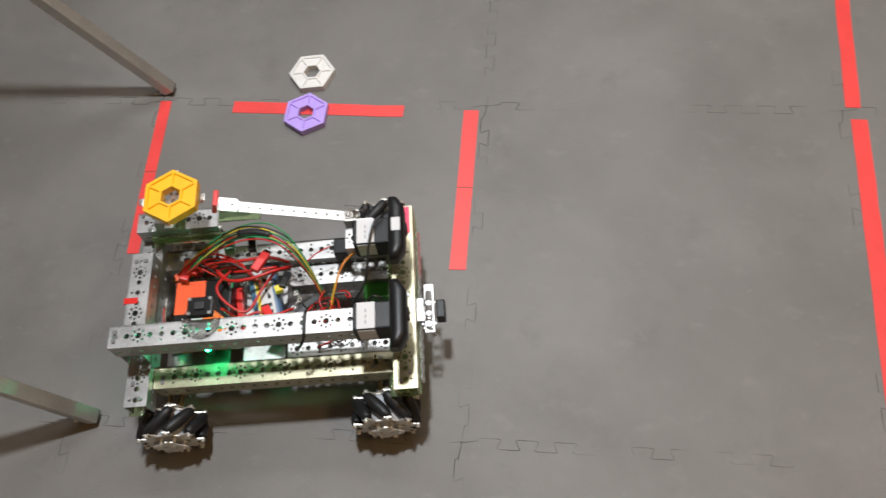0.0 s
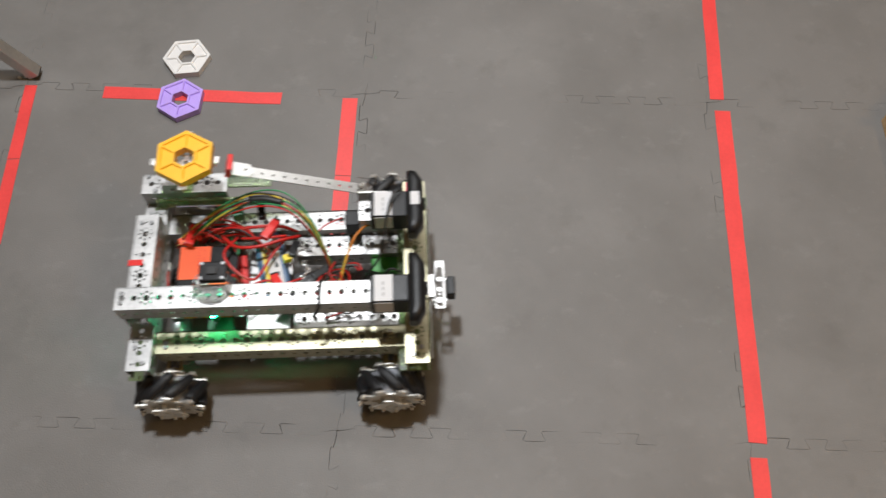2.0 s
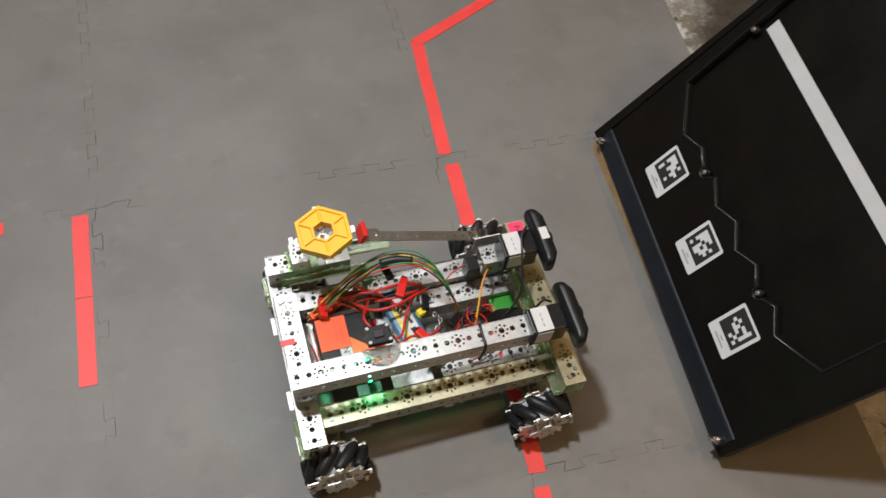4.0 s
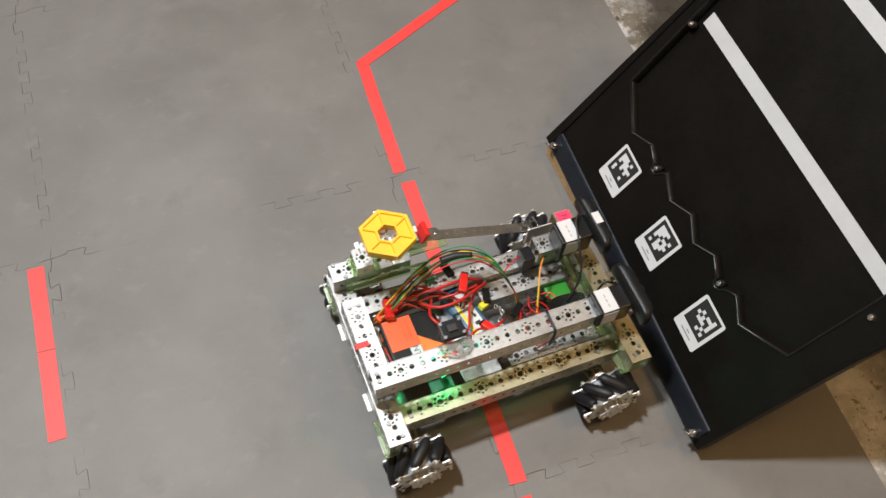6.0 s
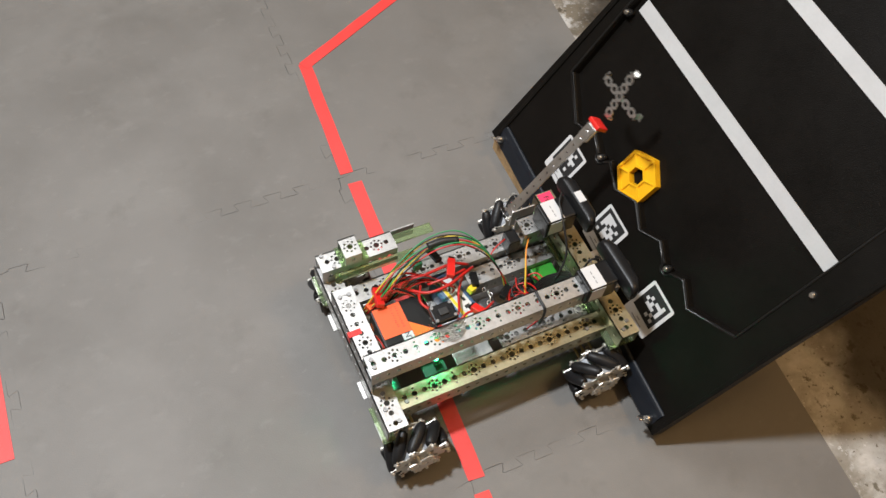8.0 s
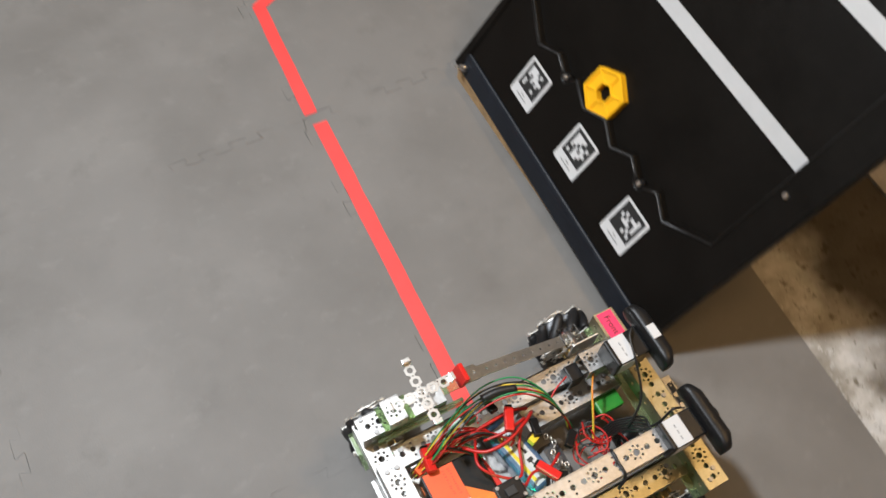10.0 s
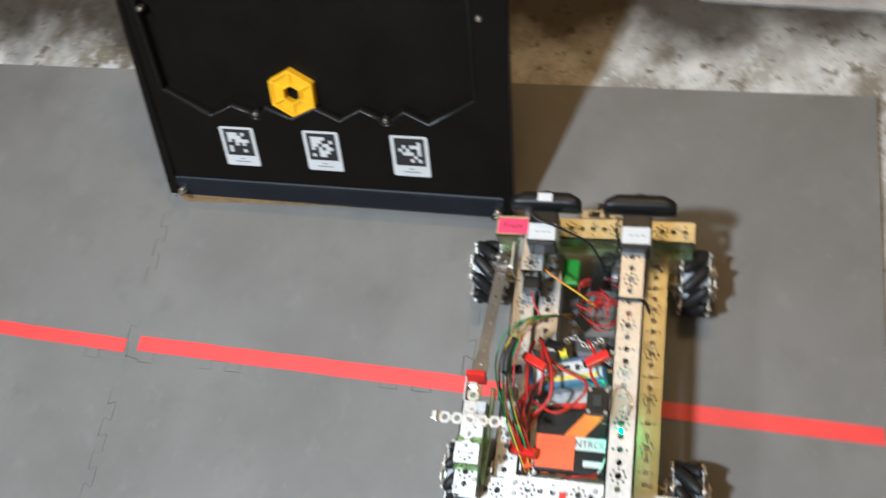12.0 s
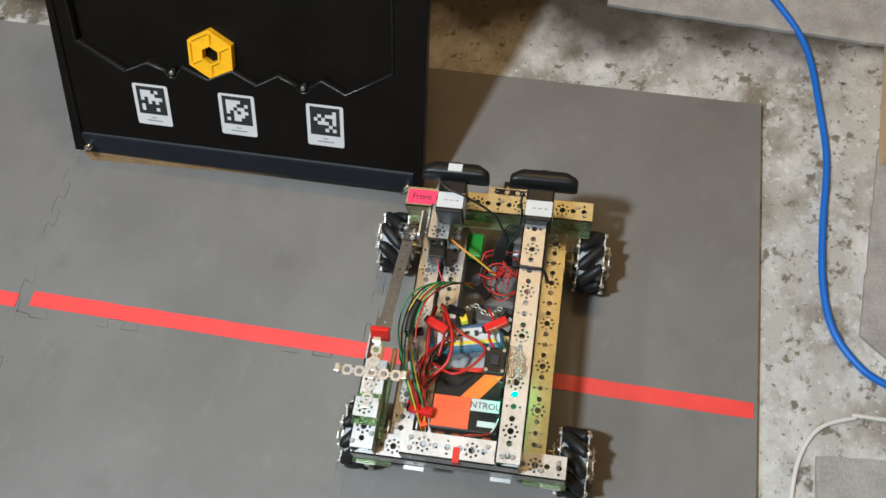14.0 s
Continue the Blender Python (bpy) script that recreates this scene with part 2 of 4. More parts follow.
def tube(points, r, seg=7, per=6):
    """A round cable through the points, on a Catmull-Rom curve."""
    p = [Vector(q) for q in points]
    p = [2 * p[0] - p[1]] + p + [2 * p[-1] - p[-2]]
    line = []
    for i in range(1, len(p) - 2):
        for k in range(per):
            t = k / per
            line.append(0.5 * (2 * p[i] + (p[i + 1] - p[i - 1]) * t + (2 * p[i - 1] - 5 * p[i] + 4 * p[i + 1] - p[i + 2]) * t * t + (3 * p[i] - p[i - 1] - 3 * p[i + 1] + p[i + 2]) * t ** 3))
    line.append(p[-2])
    bm = bmesh.new()
    rings, side = [], Vector((0.3, 0.5, 0.8))
    for i, c in enumerate(line):
        d = (line[min(i + 1, len(line) - 1)] - line[max(i - 1, 0)]).normalized()
        u = (side - d * side.dot(d)).normalized()
        v = d.cross(u)
        side = u
        rings.append([bm.verts.new(c + r * (math.cos(2 * math.pi * k / seg) * u + math.sin(2 * math.pi * k / seg) * v)) for k in range(seg)])
    for a, b in zip(rings, rings[1:]):
        for k in range(seg):
            bm.faces.new((a[k], a[(k + 1) % seg], b[(k + 1) % seg], b[k])).smooth = True
    bm.faces.new(rings[0]), bm.faces.new(rings[-1])
    return bm


def circle(cx, cy, r, n, turn=0.0):
    return [(cx + r * math.cos(2 * math.pi * k / n + turn), cy + r * math.sin(2 * math.pi * k / n + turn)) for k in range(n)]


def sheet(loops, thick, bm=None, m=None):
    """A flat plate with holes: the first loop is its outline; its top is z = 0."""
    bm = bm or bmesh.new()
    tmp = bmesh.new()
    es = []
    for loop in loops:
        vs = [tmp.verts.new((x, y, 0)) for x, y in loop]
        es += [tmp.edges.new((vs[i], vs[(i + 1) % len(vs)])) for i in range(len(vs))]
    bmesh.ops.triangle_fill(tmp, use_beauty=True, edges=es)
    bmesh.ops.recalc_face_normals(tmp, faces=tmp.faces)
    if tmp.faces and sum(f.normal.z for f in tmp.faces) < 0:
        bmesh.ops.reverse_faces(tmp, faces=tmp.faces)
    out = bmesh.ops.extrude_face_region(tmp, geom=list(tmp.faces))
    bmesh.ops.translate(tmp, vec=(0, 0, -thick), verts=[g for g in out["geom"] if isinstance(g, bmesh.types.BMVert)])
    if m is not None:
        bmesh.ops.transform(tmp, matrix=m, verts=tmp.verts)
    me = bpy.data.meshes.new("tmp")
    tmp.to_mesh(me)
    tmp.free()
    bm.from_mesh(me)
    bpy.data.meshes.remove(me)
    return bm


def writing(text, size, mat, parent, m, name="lettering"):
    cu = bpy.data.curves.new("tmp_text", "FONT")
    cu.body, cu.size, cu.align_x, cu.align_y, cu.extrude = text, size, "CENTER", "CENTER", 0.0002
    tmp = bpy.data.objects.new("tmp_text", cu)
    scene.collection.objects.link(tmp)
    me = bpy.data.meshes.new_from_object(tmp.evaluated_get(bpy.context.evaluated_depsgraph_get()))
    bpy.data.objects.remove(tmp)
    bpy.data.curves.remove(cu)
    me.materials.clear()
    me.materials.append(mat)
    ob = new(name, me)
    ob.parent, ob.matrix_basis = parent, m
    return ob


# ================= the room =================
def room():
    bm = bmesh.new()
    box(-4, 4.2, -4, 4, -0.15, -0.013, bm=bm)
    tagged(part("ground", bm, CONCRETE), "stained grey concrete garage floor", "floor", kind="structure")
    for name, b in (("wall_north", (-4.2, 4.4, 4, 4.2)), ("wall_south", (-4.2, 4.4, -4.2, -4)), ("wall_east", (4.2, 4.4, -4, 4)), ("wall_west", (-4.2, -4, -4, 4))):
        tagged(part(name, box(*b, -0.15, 2.7), PLASTER), "plain painted garage wall", "wall", kind="structure")
    tagged(part("ceiling", box(-4.2, 4.4, -4.2, 4.2, 2.7, 2.85), CEILING), "pale painted garage ceiling", "ceiling", kind="structure")


room()

# ================= floor mat =================
def seam(line, start, length, seed):
    """Points along a jigsaw seam: along, across, and half the gap in both directions."""
    rnd = random.Random(seed)
    teeth = 11
    pitch, lean, amp = length / (2 * teeth), 0.0034, 0.0076
    pts = [(start, line)]
    for k in range(2 * teeth):
        side, a, b = (1 if k % 2 else -1) * amp, start + k * pitch, start + (k + 1) * pitch
        if k in (0, 2 * teeth - 1):
            # the seam runs straight into the corner
            pts.append(((start + 0.006) if k == 0 else (start + length - 0.006), line))
            continue
        for s, f in ((a - lean * 0.4, 0.45), (a - lean, 0.80), (a - lean + 0.003, 1.0), ((a + b) / 2, 1.0), (b + lean - 0.003, 1.0), (b + lean, 0.80), (b + lean * 0.4, 0.45)):
            pts.append((s, line + side * f))
    pts.append((start + length, line))
    out = [(start, line, 0.0, 0.0007)]
    for k in range(1, len(pts) - 1):
        dx, dy = pts[k + 1][0] - pts[k - 1][0], pts[k + 1][1] - pts[k - 1][1]
        d = math.hypot(dx, dy) or 1.0
        end = min(k, len(pts) - 1 - k) / 7
        open_by = 0.00004 + max(0.0, 0.00034 + 0.0011 * noise.noise((pts[k][0] * 14, seed * 1.7, 0)) + 0.0003 * max(0, 3 - end) / 3 - 0.00022)
        g = min(open_by, 0.00050) * rnd.uniform(0.7, 1.1) * (0.3 + 0.4 * abs(dx) / d if end > 2.5 else 0.9)
        out.append((*pts[k], -dy / d * g, dx / d * g))
    out.append((start + length, line, 0.0, 0.0007))
    return out


def floor_mat():
    mat = tagged(new("foam_mat"), "grey interlocking foam floor mat of square tiles", "mat", kind="structure")
    xs, ys = [-2.4, -1.8, -1.2, -0.6, 0.0, 0.6, 1.2], [-1.2, -0.6, 0.0, 0.6, 1.2, 1.8, 2.4]
    for i in range(len(xs) - 1):
        for j in range(len(ys) - 1):
            x0, x1, y0, y1 = xs[i], xs[i + 1], ys[j], ys[j + 1]
            last_i, last_j = i == len(xs) - 2, j == len(ys) - 2
            low = [(x0, y0, 0, 0), (x1, y0, 0, 0)] if j == 0 else seam(y0, x0, 0.6, 1000 + i * 20 + j)
            loop = [(x + gx, y + gy) for x, y, gx, gy in low]
            if last_i:
                right = [(y0, 1.144 + 0.031 * (y0 + 1.2), 0, 0), (y1, 1.144 + 0.031 * (y1 + 1.2), 0, 0)]
                loop[-1] = (right[0][1], loop[-1][1])
            else:
                right = seam(x1, y0, 0.6, 5000 + i * 20 + j)
            loop += [(x - gx, y - gy) for y, x, gy, gx in right][1:]
            high = [(x0, y1, 0, 0), (x1, y1, 0, 0)] if last_j else seam(y1, x0, 0.6, 1000 + i * 20 + j + 1)
            if last_i:
                loop += [(x - gx, y - gy) for x, y, gx, gy in reversed(high) if x < right[1][1]]
            else:
                loop += [(x - gx, y - gy) for x, y, gx, gy in reversed(high)][1:]
            if i > 0:
                left = seam(x0, y0, 0.6, 5000 + (i - 1) * 20 + j)
                loop += [(x + gx, y + gy) for y, x, gy, gx in reversed(left)][1:-1]
            if last_i:
                loop = [p for p in loop if p[0] <= 1.144 + 0.031 * (p[1] + 1.2) + 1e-6]
            cx, cy = x0 + 0.3, y0 + 0.3
            bm = bmesh.new()
            top = [bm.verts.new((x - cx, y - cy, 0)) for x, y in loop]
            low_v = [bm.verts.new((x - cx, y - cy, -0.0125)) for x, y in loop]
            bm.faces.new(top)
            for a in range(len(top)):
                b = (a + 1) % len(top)
                bm.faces.new((top[a], low_v[a], low_v[b], top[b]))
            part("tile", bm, FOAM, mat, m=pose(cx, cy, 0))


def tape(name, a, b, width, mat, label, seed=0):
    """A strip of floor tape with slightly wavy edges from a to b."""
    a, b = Vector((*a, 0)), Vector((*b, 0))
    d = (b - a).normalized()
    s = Vector((-d.y, d.x, 0))
    bm = bmesh.new()
    n = max(2, int((b - a).length / 0.04))
    rows = []
    for k in range(n + 1):
        c = a.lerp(b, k / n) + s * 0.0012 * noise.noise((k * 0.6, seed, 0))
        w = width / 2 + 0.0008 * noise.noise((k * 0.9, seed, 5))
        skew = 0.0012 * math.sin(seed * 3.1 + k)
        rows.append([bm.verts.new(c + s * w + d * (skew if k in (0, n) else 0)), bm.verts.new(c - s * w)])
    for p, q in zip(rows, rows[1:]):
        bm.faces.new((p[0], p[1], q[1], q[0]))
    bmesh.ops.recalc_face_normals(bm, faces=bm.faces)
    if bm.faces[:][0].normal.z < 0:
        bmesh.ops.reverse_faces(bm, faces=bm.faces)
    out = bmesh.ops.extrude_face_region(bm, geom=bm.faces[:])
    bmesh.ops.translate(bm, vec=(0, 0, 0.0009), verts=[g for g in out["geom"] if isinstance(g, bmesh.types.BMVert)])
    bmesh.ops.translate(bm, vec=(0, 0, 0.0002 + 0.0003 * (seed == 4)), verts=bm.verts)
    ob = part(name, bm, mat)
    return tagged(ob, label, "tape", "floor tape lines")


def floor_marks():
    red = "red tape line stuck on the grey foam mat"
    tape("floor_tape", (0.630, 0.290), (0.6185, 0.006), 0.0245, RED_TAPE, red, seed=1)
    tape("floor_tape", (0.625, -0.018), (0.6105, -0.600), 0.0265, RED_TAPE, red, seed=2)
    tape("floor_tape", (0.6085, -0.622), (0.597, -1.195), 0.0245, RED_TAPE, "red tape line up to the foam mat edge", seed=3)
    tape("floor_tape", (0.626, 0.284), (1.15, 0.566), 0.0235, RED_TAPE, "slanting red tape line stuck on the grey foam mat", seed=4)
    tape("floor_tape", (0.72, 1.015), (1.17, 0.694), 0.0245, BLUE_TAPE, "slanting blue tape line stuck on the grey foam mat", seed=5)
    tape("floor_tape", (-0.026, -0.011), (-0.0262, -0.1685), 0.0265, RED_TAPE, "short red tape mark on the grey foam mat", seed=6)
    tape("floor_tape", (-0.0262, -0.1700), (-0.027, -0.323), 0.0265, RED_TAPE, "short red tape mark on the grey foam mat", seed=7)
    tape("floor_tape", (-0.461, -0.011), (-0.147, -0.015), 0.0245, RED_TAPE, "short red tape mark under the purple hexagon", seed=8)
    tape("floor_tape", (-0.592, 0.0), (-0.5855, -0.153), 0.021, RED_TAPE, "short red tape mark beside the metal leg", seed=9)
    tape("floor_tape", (-0.5853, -0.1545), (-0.577, -0.315), 0.021, RED_TAPE, "short red tape mark on the grey foam mat", seed=10)


def hexagon(name, mat, label, m, turn=0.0):
    """A hexagonal game ring: a rim, a hub with a hexagonal hole and six ribs, on a thin web."""
    bm = bmesh.new()
    ro, t, rib = 0.0422, 0.0127, 0.0014
    def loop(r, z):
        return [bm.verts.new((x, y, z)) for x, y in circle(0, 0, r, 6, turn)]
    def wall(a, b):
        for k in range(len(a)):
            j = (k + 1) % len(a)
            bm.faces.new((a[k], a[j], b[j], b[k]))
    outer, bore, outer_low, bore_low = loop(ro, t), loop(0.0150, t), loop(ro, 0), loop(0.0150, 0)
    wall(outer_low, outer), wall(bore, bore_low)
    for k in range(6):
        j = (k + 1) % 6
        bm.faces.new((outer_low[j], outer_low[k], bore_low[k], bore_low[j]))
        # a pocket between two ribs, the rim and the hub
        c0, c1 = (Vector((math.cos(turn + math.pi / 3 * q), math.sin(turn + math.pi / 3 * q), 0)) for q in (k, k + 1))
        side = (c1 - c0).normalized()
        flat = [c0 * 0.0187 + side * rib, c0 * (ro - 0.0050) + side * rib, c1 * (ro - 0.0050) - side * rib, c1 * 0.0187 - side * rib]
        edge = [bm.verts.new(p + Vector((0, 0, t))) for p in flat]
        mid = sum(flat, Vector()) / 4
        deep = [bm.verts.new(mid + (p - mid) * 0.90 + Vector((0, 0, t - 0.0027))) for p in flat]
        wall(edge, deep)
        bm.faces.new(deep)
        # the flat tops round the pocket
        bm.faces.new((bore[k], edge[0], edge[3], bore[j]))
        bm.faces.new((edge[1], outer[k], outer[j], edge[2]))
        bm.faces.new((bore[k], outer[k], edge[1], edge[0]))
        bm.faces.new((edge[3], edge[2], outer[j], bore[j]))
    es = [e for e in bm.edges if len(e.link_faces) == 2 and e.calc_face_angle(0) > 0.9]
    bmesh.ops.bevel(bm, geom=es, offset=0.0005, segments=1, affect="EDGES")
    ob = part(name, bm, mat, m=m)
    return tagged(ob, label, "game ring", "hexagon rings")


# ================= the slanted backdrop board =================
# its plane: u runs along the lower edge, v up the slope, w out of the face
BP, BU = Vector((0.8711, -0.2293, 0.0)), Vector((-0.017, -0.99986, 0.0))
BV = Vector((0.49993, -0.0085, 0.86603))
BW = BU.cross(BV)
BOARD = Matrix(((BU.x, BV.x, BW.x, BP.x), (BU.y, BV.y, BW.y, BP.y), (BU.z, BV.z, BW.z, BP.z), (0, 0, 0, 1)))
def notch(u, v, r=0.0105):
    """A round bite out of the frame's edge, under a bolt."""
    return tuple((u + r * math.cos(math.radians(a)), v + r * math.sin(math.radians(a))) for a in (182, 212, 242, 272, 302, 332, 358))


ZIG = ((-0.160, 0.250), (-0.083, 0.205), (-0.040, 0.224), *notch(0.001, 0.2125), (0.020, 0.222), (0.062, 0.204), (0.105, 0.224), (0.145, 0.203), (0.183, 0.224), *notch(0.224, 0.2095), (0.255, 0.223), (0.293, 0.203), (0.371, 0.246))


def backdrop():
    top = tagged(new("backdrop_board"), "large black plastic backdrop board leaning on the mat", "game board")
    top.matrix_basis = BOARD
    inner = list(ZIG) + [(0.374, 0.745), (-0.163, 0.745)]
    outer = [(-0.2105, 0.044), (-0.190, 0.0438), (-0.1885, 0.079), (-0.184, 0.0835), (0.398, 0.0780), (0.4035, 0.0730), (0.4020, 0.0382), (0.4155, 0.038), (0.4275, 0.40), (0.433, 0.80), (-0.187, 0.80), (-0.1925, 0.40)]
    bm = sheet([outer, inner], 0.016)
    steps = ((0, 0.0), (0.0022, -0.0014), (0.0036, -0.005), (0.0046, -0.014))
    rows = []
    for inset, z in steps:
        row = []
        n = len(inner)
        for i in range(n):
            p, q, r = (Vector(inner[(i + k) % n]) for k in (-1, 0, 1))
            e1, e2 = (q - p).normalized(), (r - q).normalized()
            n1, n2 = Vector((-e1.y, e1.x)), Vector((-e2.y, e2.x))
            d = (n1 + n2) / max(0.4, 1 + n1.dot(n2))
            s = q + d * inset
            row.append(bm.verts.new((s.x, s.y, z)))
        rows.append(row)
    for a, b in zip(rows, rows[1:]):
        for i in range(len(a)):
            j = (i + 1) % len(a)
            bm.faces.new((a[i], a[j], b[j], b[i]))
    bm.faces.new(rows[-1])
    part("panel", bm, BLACK_BOARD, top)
    part("side_edge", box(-0.2125, -0.2055, 0.046, 0.80, -0.02, 0.003, 0.0015), BLACK_BOARD, top, m=pose(0.0152, -0.0085, 0, 0, 0, -1.35))
    part("side_edge", box(0.411, 0.4175, 0.040, 0.80, -0.02, 0.003, 0.0015), BLACK_BOARD, top, m=pose(-0.0005, 0.0095, 0, 0, 0, -1.35))
    # front lip: a flatter strip let into the foot of the face, that drops to the floor
    bm = bmesh.new()
    prof = ((0.041, -0.0035), (0.0435, -0.0018), (0.070, 0.0028), (0.0765, 0.0030), (0.0795, 0.0022), (0.0815, 0.0002), (0.0822, -0.0030), (0.0822, -0.0120), (0.041, -0.0125))
    rows = [[bm.verts.new((u, v + (-0.0093 * (u + 0.19)), w)) for v, w in prof] for u in (-0.1895, 0.403)]
    for i in range(len(prof)):
        j = (i + 1) % len(prof)
        bm.faces.new((rows[0][i], rows[0][j], rows[1][j], rows[1][i]))
    bm.faces.new(rows[0]), bm.faces.new(rows[1])
    part("front_lip", bm, NAVY_LIP, top, "dark navy satin front lip")
    # moulded bead along the edge of the sunken field
    bead = [(u, v, 0.0003) for u, v in inner]
    part("moulded_edge", tube(bead + bead[:2], 0.0019, 8, 1), BEAD, top, "glossy moulded edge")
    for u, v in ((-0.178, 0.057), (0.394, 0.051)):
        bm = bmesh.new()
        cyl(bm, 0.0055, (u, v, -0.005), (u, v, 0.013), 8)
        cyl(bm, 0.0022, (u, v, 0.013), (u, v, 0.026), 8)
        box(u - 0.0105, u + 0.0105, v - 0.0016, v + 0.0016, 0.012, 0.021, 0.0008, bm=bm, m=Matrix.Translation((u, v, 0)) @ Matrix.Rotation(0.6, 4, "Z") @ Matrix.Translation((-u, -v, 0)))
        part("wing_nut", bm, STEEL, top, "steel wing nut")
    for u, v in ((0.001, 0.212), (0.224, 0.209), (0.386, 0.376), (-0.153, 0.389)):
        bm = bmesh.new()
        cyl(bm, 0.0062, (u, v, -0.012), (u, v, 0.0004), 18)
        part("bolt_recess", bm, BLACK_PLASTIC, top)
        bm = bmesh.new()
        cyl(bm, 0.0046, (u, v, 0.0005), (u, v, 0.0045), 12, 0.0036)
        cyl(bm, 0.002, (u, v, 0.0045), (u, v, 0.006), 6)
        part("bolt", bm, STEEL, top, "steel bolt head")
    for v, u0, u1 in ((0.4005, -0.1475, 0.379), (0.579, -0.155, 0.372)):
        part("stripe", box(u0, u1, v, v + 0.0235, -0.0139, -0.0130), WHITE_TAPE, top, "white tape stripe")
    labels = ((-0.044, 0.149, TAGS[0]), (0.1065, 0.1475, TAGS[1]), (0.2565, 0.1455, TAGS[2]))
    for u, v, cells in labels:
        lab = part("label", sheet([[(sx * (0.0275 + 0.0035 * math.cos(a)), sy * (0.0335 + 0.0035 * math.sin(a))) for sx, sy, turn in ((1, 1, 0), (-1, 1, 1), (-1, -1, 0), (1, -1, 1)) for a in ([0, 0.52, 1.05, 1.57] if not turn else [1.57, 1.05, 0.52, 0])]], 0.0006, m=Matrix.Translation((0, 0, 0.0008))), LABEL, top, "white paper label with a square code", m=pose(u, v, 0, 0, 0, -0.8))
        bm = bmesh.new()
        s = 0.05 / 8
        x0, y0 = -0.025, 0.033
        for r in range(8):
            for cidx in range(8):
                edge = r in (0, 7) or cidx in (0, 7)
                if edge or cells[r - 1][cidx - 1] == "#":
                    box(x0 + cidx * s, x0 + (cidx + 1) * s, y0 - (r + 1) * s, y0 - r * s, 0.0008, 0.0011, bm=bm)
        part("code_square", bm, INK, lab, "black square code")
        bm = bmesh.new()
        box(-0.004, 0.004, -0.0245, -0.0225, 0.0008, 0.0011, bm=bm)
        box(-0.014, 0.014, -0.0300, -0.0278, 0.0008, 0.0011, bm=bm)
        part("print_bar", bm, GREY_INK, lab)
    # plywood foot and the leg frame behind
    part("plywood_base", box(-0.196, 0.398, 0.020, 0.085, -0.006, 0.022), PLY, top, "raw plywood base on the mat", m=BOARD.inverted() @ Matrix.Translation((0.884, -0.3295, 0.0065)) @ Matrix.Rotation(math.radians(-89.0), 4, "Z") @ Matrix.Translation((-0.1035, 0, 0)))
    for u in (-0.06, 0.27):
        a = BOARD @ Vector((u, 0.72, -0.02))
        low = Vector((a.x - 0.08, a.y, 0.014))
        bm = bmesh.new()
        cyl(bm, 0.014, BOARD.inverted() @ low, BOARD.inverted() @ a, 4)
        part("brace", bm, NAVY_LIP, top, "dark brace behind the board")


TAGS = (
    ("...#.#", "....##", ".#....", "##.#.#", ".#####", ".###.#"),
    ("....##", "...##.", "..#..#", ".#.#..", "##...#", ".#..##"),
    ("#####.", "#.#...", ".#.##.", "#...#.", "####.#", "###.#."),
)


